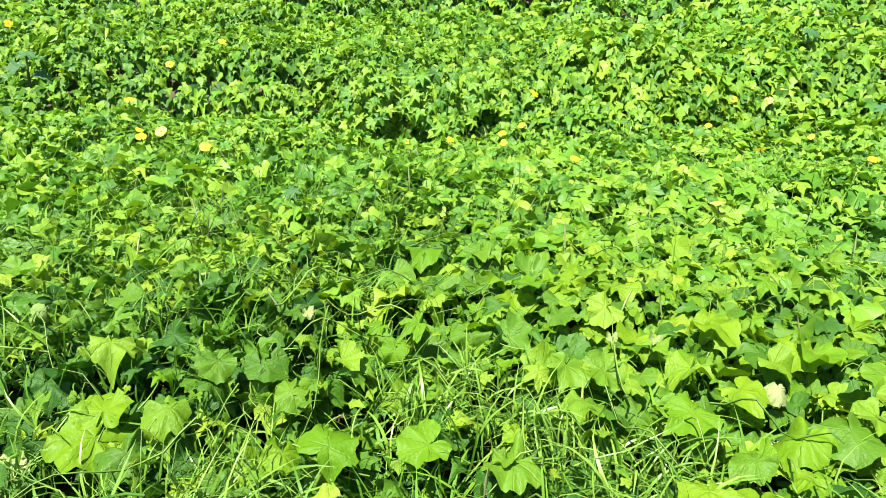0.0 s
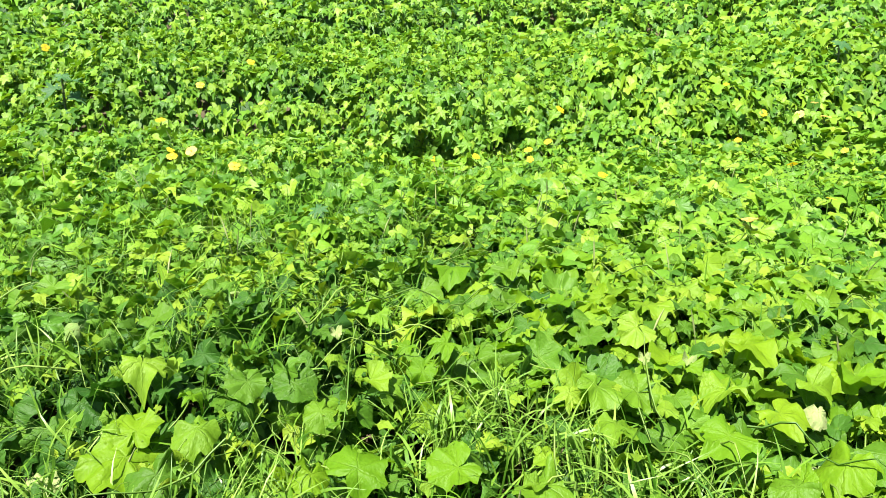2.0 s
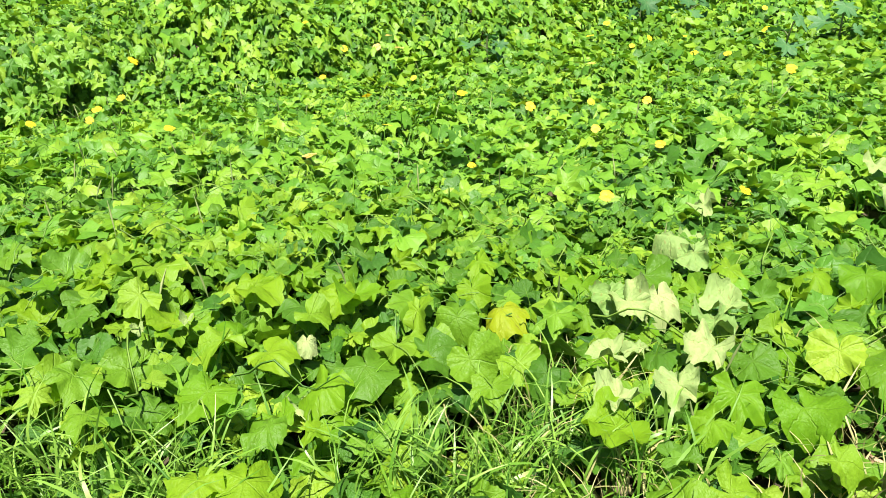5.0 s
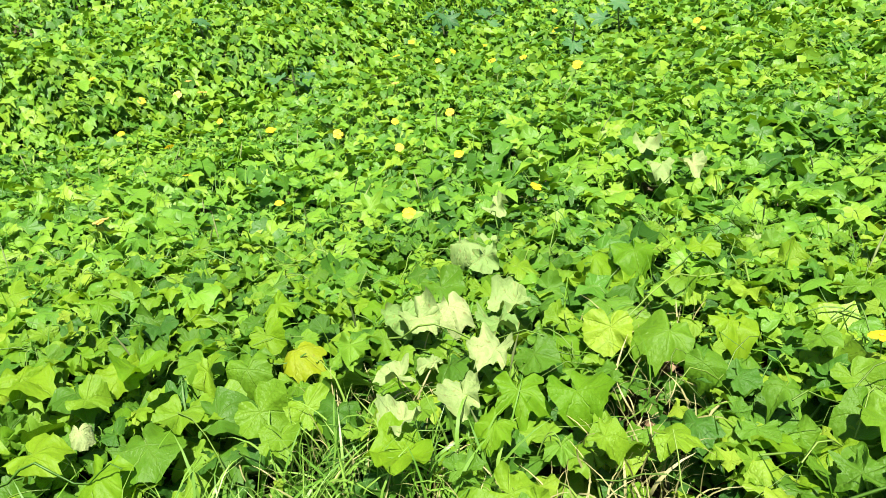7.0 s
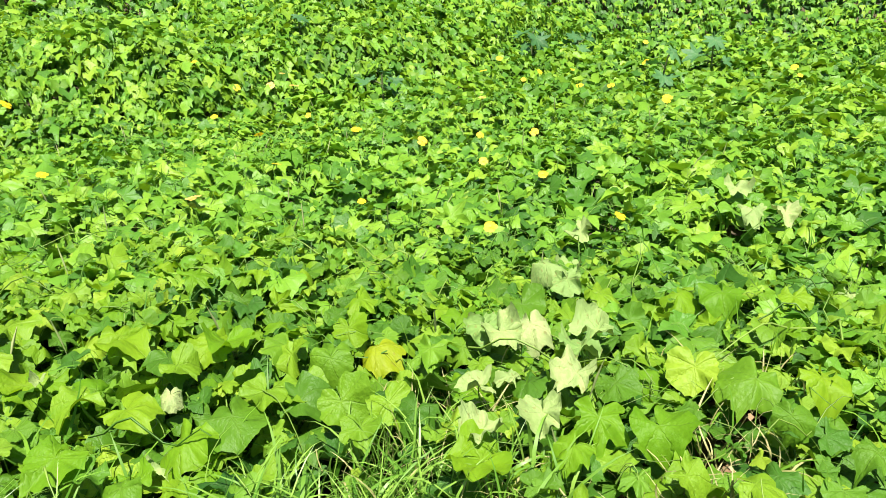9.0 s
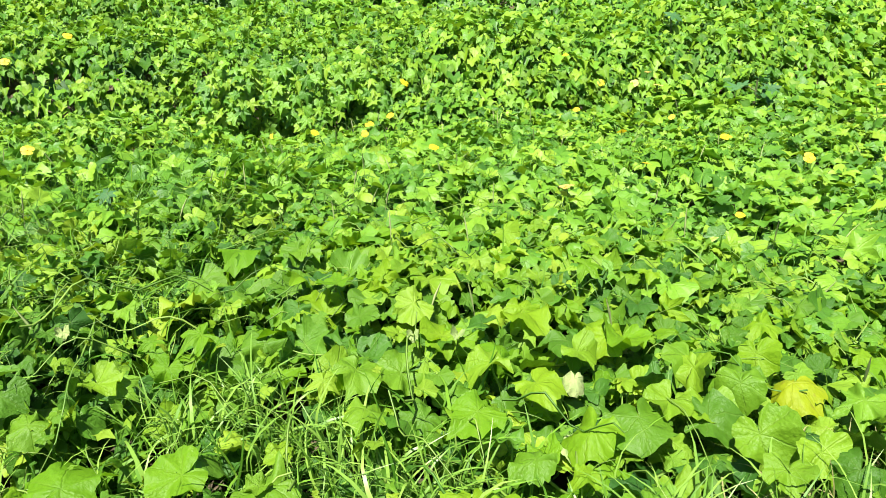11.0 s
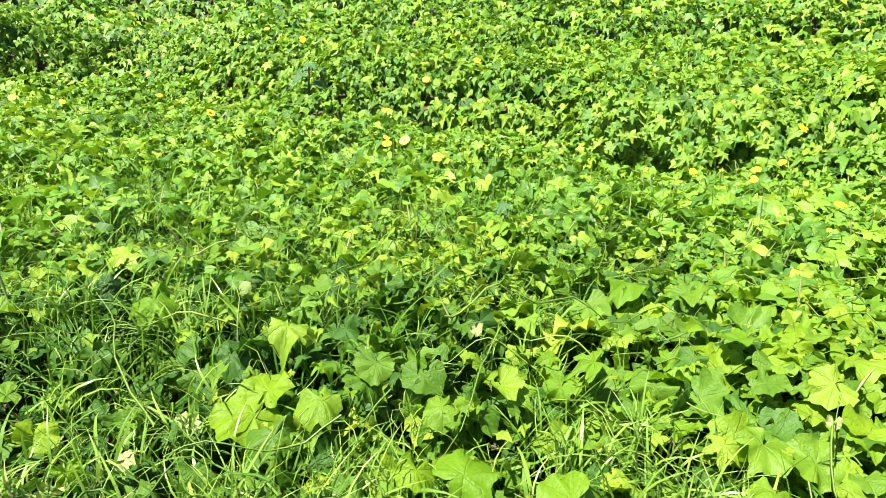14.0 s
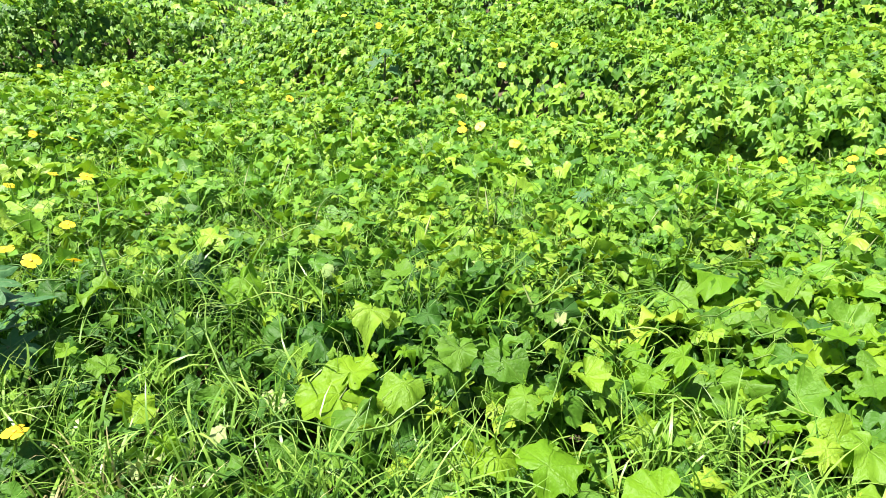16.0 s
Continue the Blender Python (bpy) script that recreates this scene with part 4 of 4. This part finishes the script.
# ---- yellow flowers ----
def petal_mesh(material):
    a = np.radians(np.linspace(-72, 72, 9))
    v = [(0, 0, 0)]
    for q in (0.35, 0.7, 1.0):
        for t in a:
            w = 0.5 * math.sin(t) * math.sqrt(q)
            l = q * (0.55 + 0.45 * math.cos(t * 0.9)) * (0.97 if abs(t) < 0.2 else 1)
            v.append((w, l, 0.28 * q - 0.22 * q * q + 0.03 * math.sin(t * 7) * q))
    f = []
    for j in range(8):
        f.append((0, 2 + j, 1 + j))
        for i in (0, 1):
            p = 1 + i * 9 + j
            f += [(p, p + 1, p + 10), (p, p + 10, p + 9)]
    return mesh_of("petal", np.array(v, float), np.array(f), material)


def flower_kind(material, label):
    thing = new("gourd_flower")
    petal = petal_mesh(material)
    for k in range(5):
        under("petal", petal, thing, pose(0, 0, 0, rng.uniform(-9, 9), rng.uniform(-8, 8), 72 * k + rng.uniform(-6, 6)))
    bm = bmesh.new()
    bmesh.ops.create_icosphere(bm, subdivisions=2, radius=0.17, matrix=Matrix.Translation((0, 0, 0.07)) @ Matrix.Diagonal((1, 1, 0.7, 1)))
    me = bpy.data.meshes.new("heart")
    bm.to_mesh(me)
    bm.free()
    me.materials.append(HEART)
    under("heart", me, thing, None, "deeper yellow heart")
    s = np.linspace(0, 1, 5)
    v, f = tube(np.stack([0.2 * s ** 2, -0.1 * s, -1.7 * s], 1), 0.1 - 0.05 * s, 5)
    under("flower_stalk", mesh_of("flower_stalk", v, f, STEM), thing, None, "green stalk")
    return tagged(thing, label, "flower", "yellow flowers on the vines")


BANK_FLOWERS = (
    (7.13, 5.45, 0), (9.03, 7.1, 0), (8.17, 4.23, 0), (7.96, 4.03, 0), (9.51, 3.59, 0), (8.39, 2.45, 0),
    (4.52, 0.95, 0), (4.48, 0.62, 0), (5.2, 3.55, 0), (6.5, 6.01, 0), (5.94, 4.85, 0), (5.39, 4.74, 0),
    (6.17, 6.21, 0), (5.82, 6.09, 0), (6.09, 6.9, 0), (5.45, 6.37, 0), (7.72, 8.1, 0), (4.0, 4.44, 1),
    (3.82, 3.57, 0), (3.27, 3.48, 0), (3.06, 3.87, 0), (3.0, 4.77, 0), (2.89, 5.47, 0), (2.95, 2.49, 0),
    (2.94, 3.0, 0), (2.14, 3.0, 0), (2.3, 2.09, 0), (2.82, 1.83, 0), (3.3, 0.32, 0), (3.02, 0.25, 0),
    (2.6, 0.33, 0), (2.56, 0.29, 0),
)
FIELD_FLOWERS = (
    (2.24, 0.26, 0), (2.21, 5.92, 0), (3.12, 6.34, 1), (3.06, 6.47, 1), (2.9, 6.38, 1), (-2.17, 4.84, 1),
    (-2.28, 4.75, 0), (-2.31, 4.8, 0), (-2.4, 7.06, 0), (-2.71, 6.45, 0), (-4.65, 7.2, 0), (-2.9, 5.95, 0),
    (-0.05, 5.46, 0), (-0.43, 5.94, 0), (0.38, 5.55, 0), (0.34, 4.8, 0), (0.56, 5.78, 0), (0.77, 4.28, 0),
    (1.37, 3.36, 1), (2.56, 6.34, 0), (2.24, 6.48, 0), (0.47, 6.23, 0), (0.71, 6.3, 0), (1.95, 3.72, 0),
    (-1.61, 4.17, 0), (5.52, 3.8, 0), (2.28, 4.99, 0), (-2.38, 1.56, 0), (-1.84, 1.22, 0), (-2.01, 1.19, 0),
    (-2.22, 1.23, 0), (-5.55, 4.61, 0),
)
WEST_FLOWERS = (
    (-6.29, 4.67, 0), (-9.72, 6.17, 0), (-3.22, 2.06, 0), (-3.05, 2.12, 0), (-4.02, 2.72, 0), (-4.33, 2.66, 0),
    (-3.17, 1.81, 0), (-1.32, 0.7, 0), (-5.76, 7.4, 0), (-5.61, 7.83, 0), (-5.83, 6.1, 0), (-4.39, 5.24, 0),
    (-6.79, 8.08, 0), (-8.44, 8.2, 0),
)
yellow = flower_kind(PETAL, "open yellow five-petalled gourd flower on the vines")
faded = flower_kind(FADED, "fading pale yellow gourd flower on the vines")
first = {0: True, 1: True}
for row in (BANK_FLOWERS, FIELD_FLOWERS, WEST_FLOWERS):
    for x, y, old in row:
        z = float(canopy(x, y)) + 0.035
        eye = Vector((0.3 - x, -y, 1.2)).normalized()
        face = eye * rng.uniform(0.1, 0.8) * float(smooth((math.hypot(x, y) - 2.2) / 2.5)) + Vector((0, 0, 0.8)) + Vector(rng.normal(0, 0.25, 3))
        m = Matrix.Translation((x, y, z)) @ face.to_track_quat("Z", "Y").to_matrix().to_4x4() @ pose(0, 0, 0, 0, 0, rng.uniform(0, 72))
        size_now = min(0.02 + 0.0032 * math.hypot(x, y), 0.04) * rng.uniform(0.75, 1.15) * (1.2 if old else 1.0)
        source = faded if old else yellow
        ob = source if first[old] else copy_thing(source, m)
        ob.matrix_basis = m @ Matrix.Diagonal((size_now, size_now, size_now, 1))
        first[old] = False


# ---- castor plants ----
PALMS = [leaf_shape(PALM, 72, (0.35, 0.7, 1.0), rng.uniform(0.08, 0.2), 0.05, 0.05, 0.0, 0.02) for _ in range(5)]
PALMMESH = [mesh_of("castor_leaf", v, f, CASTORLEAF, u) for v, f, u in PALMS]


def castor(x, y, height, leaves, size, label):
    base = new("castor_plant")
    ground = float(canopy(x, y)) - 0.36
    base.location = (x, y, ground)
    tagged(base, label, "castor plant", "castor plants among the vines")
    tall = height + 0.36
    s = np.linspace(0, 1, 8)
    lean = rng.normal(0, 0.06, 2)
    spine = np.stack([lean[0] * s ** 2, lean[1] * s ** 2, tall * s], 1)
    v, f = tube(spine, 0.018 - 0.01 * s, 6)
    under("stem", mesh_of("stem", v, f, STALKBARK), base, None, "dull green stem")
    turn = rng.uniform(0, 6.28)
    for k in range(leaves):
        turn += 2.4
        up = 1 - 0.55 * k / max(leaves - 1, 1)
        reach = size * rng.uniform(0.5, 1.1) * (0.35 if k == 0 else 1)
        foot = np.array((lean[0] * up ** 2, lean[1] * up ** 2, tall * up * 0.96))
        end = foot + np.array((math.cos(turn) * reach, math.sin(turn) * reach, 0.18 * size + 0.02))
        mid = (foot + end) / 2 + np.array((0, 0, 0.12 * size))
        v, f = tube(np.array([foot, mid, end]), np.array((0.007, 0.006, 0.005)), 5)
        leaf_size = size * rng.uniform(0.75, 1.1)
        face = np.array((math.cos(turn) * 0.35, math.sin(turn) * 0.35 - 0.25, 0.8)) + rng.normal(0, 0.12, 3)
        q = frames(face[None], np.array([[math.cos(turn), math.sin(turn), -0.1]]))[0]
        m = Matrix.Translation(end) @ Matrix(q.tolist()).to_4x4() @ Matrix.Diagonal((leaf_size, leaf_size, leaf_size, 1))
        under("castor_leaf", PALMMESH[k % len(PALMMESH)], base, m)
        under("leaf_stalk", mesh_of("leaf_stalk", v, f, STALKBARK), base)
    return base


BLUE = "young castor plant with blue-green palmate leaves"
castor(5.26, 0.7, 0.36, 11, 0.145, "castor plant with large blue-green palmate leaves over a dark hollow")
castor(6.5, 4.7, 0.3, 4, 0.17, BLUE)
castor(7.9, 5.1, 0.26, 5, 0.17, BLUE)
castor(7.8, 7.4, 0.32, 9, 0.2, "bushy castor plant with narrow-lobed blue-green leaves")
castor(7.3, 7.7, 0.28, 7, 0.18, "bushy castor plant with narrow-lobed blue-green leaves")
castor(3.95, 6.05, 0.1, 4, 0.12, "small castor seedling with dark blue-green leaves")
castor(4.2, 6.3, 0.08, 4, 0.11, "small castor seedling with dark blue-green leaves")
castor(3.7, 7.45, 0.08, 3, 0.13, "small castor seedling with dark blue-green leaves")
castor(-3.8, 6.0, 0.24, 6, 0.12, "young castor plant with silvery blue-green leaves")
castor(-1.8, 0.9, 0.18, 9, 0.11, "castor plant with broad grey-green leaves beside grass")
castor(-0.85, 3.03, 0.03, 3, 0.085, "small castor seedling with silvery blue-green leaves")


# ---- feathery weeds among the vines ----
def feathery_weed(x, y, height, sprays, label):
    base = new("feathery_weed")
    base.location = (x, y, float(canopy(x, y)) - 0.3)
    tagged(base, label, "weed", "feathery weeds among the vines")
    for _ in range(sprays):
        way, tall, out = rng.uniform(0, 6.28), (height + 0.3) * rng.uniform(0.8, 1.1), rng.uniform(0.08, 0.3)
        s = np.linspace(0, 1, 14)
        spine = np.stack([out * s ** 2 * math.cos(way), out * s ** 2 * math.sin(way), tall * (s - 0.18 * s ** 3)], 1)
        v, f = tube(spine, 0.0028 - 0.0018 * s, 4)
        under("weed_stem", mesh_of("weed_stem", v, f, STEM), base)
        t = rng.uniform(0.42, 1.0, 46)
        p = np.stack([np.interp(t, s, spine[:, k]) for k in range(3)], 1)
        turn = frames(rng.normal(0, 0.5, (46, 3)) + np.array((0, 0, 0.9)), rng.normal(0, 1, (46, 3)) + np.array((0, 0, 0.3)))
        under("foliage", scattered("foliage", SLIVERS, p, turn, rng.uniform(0.018, 0.04, 46), FIELDLEAF), base)
    return base


FEATHERY = ((1.86, 1.42), (1.98, 1.62), (1.7, 1.58), (1.75, 1.4), (-1.62, 3.1), (-1.35, 2.95), (-0.72, 1.85), (-0.5, 2.1), (-0.35, 2.0), (2.5, 0.12))
SLIVERS = leaf_set((((0, 1.2), (12, 0.6), (30, 0.3), (90, 0.16), (150, 0.14), (180, 0.1)),), 6, 0, (1.0,), limp=0.2)
for x, y in FEATHERY:
    feathery_weed(x, y, rng.uniform(0.05, 0.12), 6, "feathery dark green weed with thin arching stems")
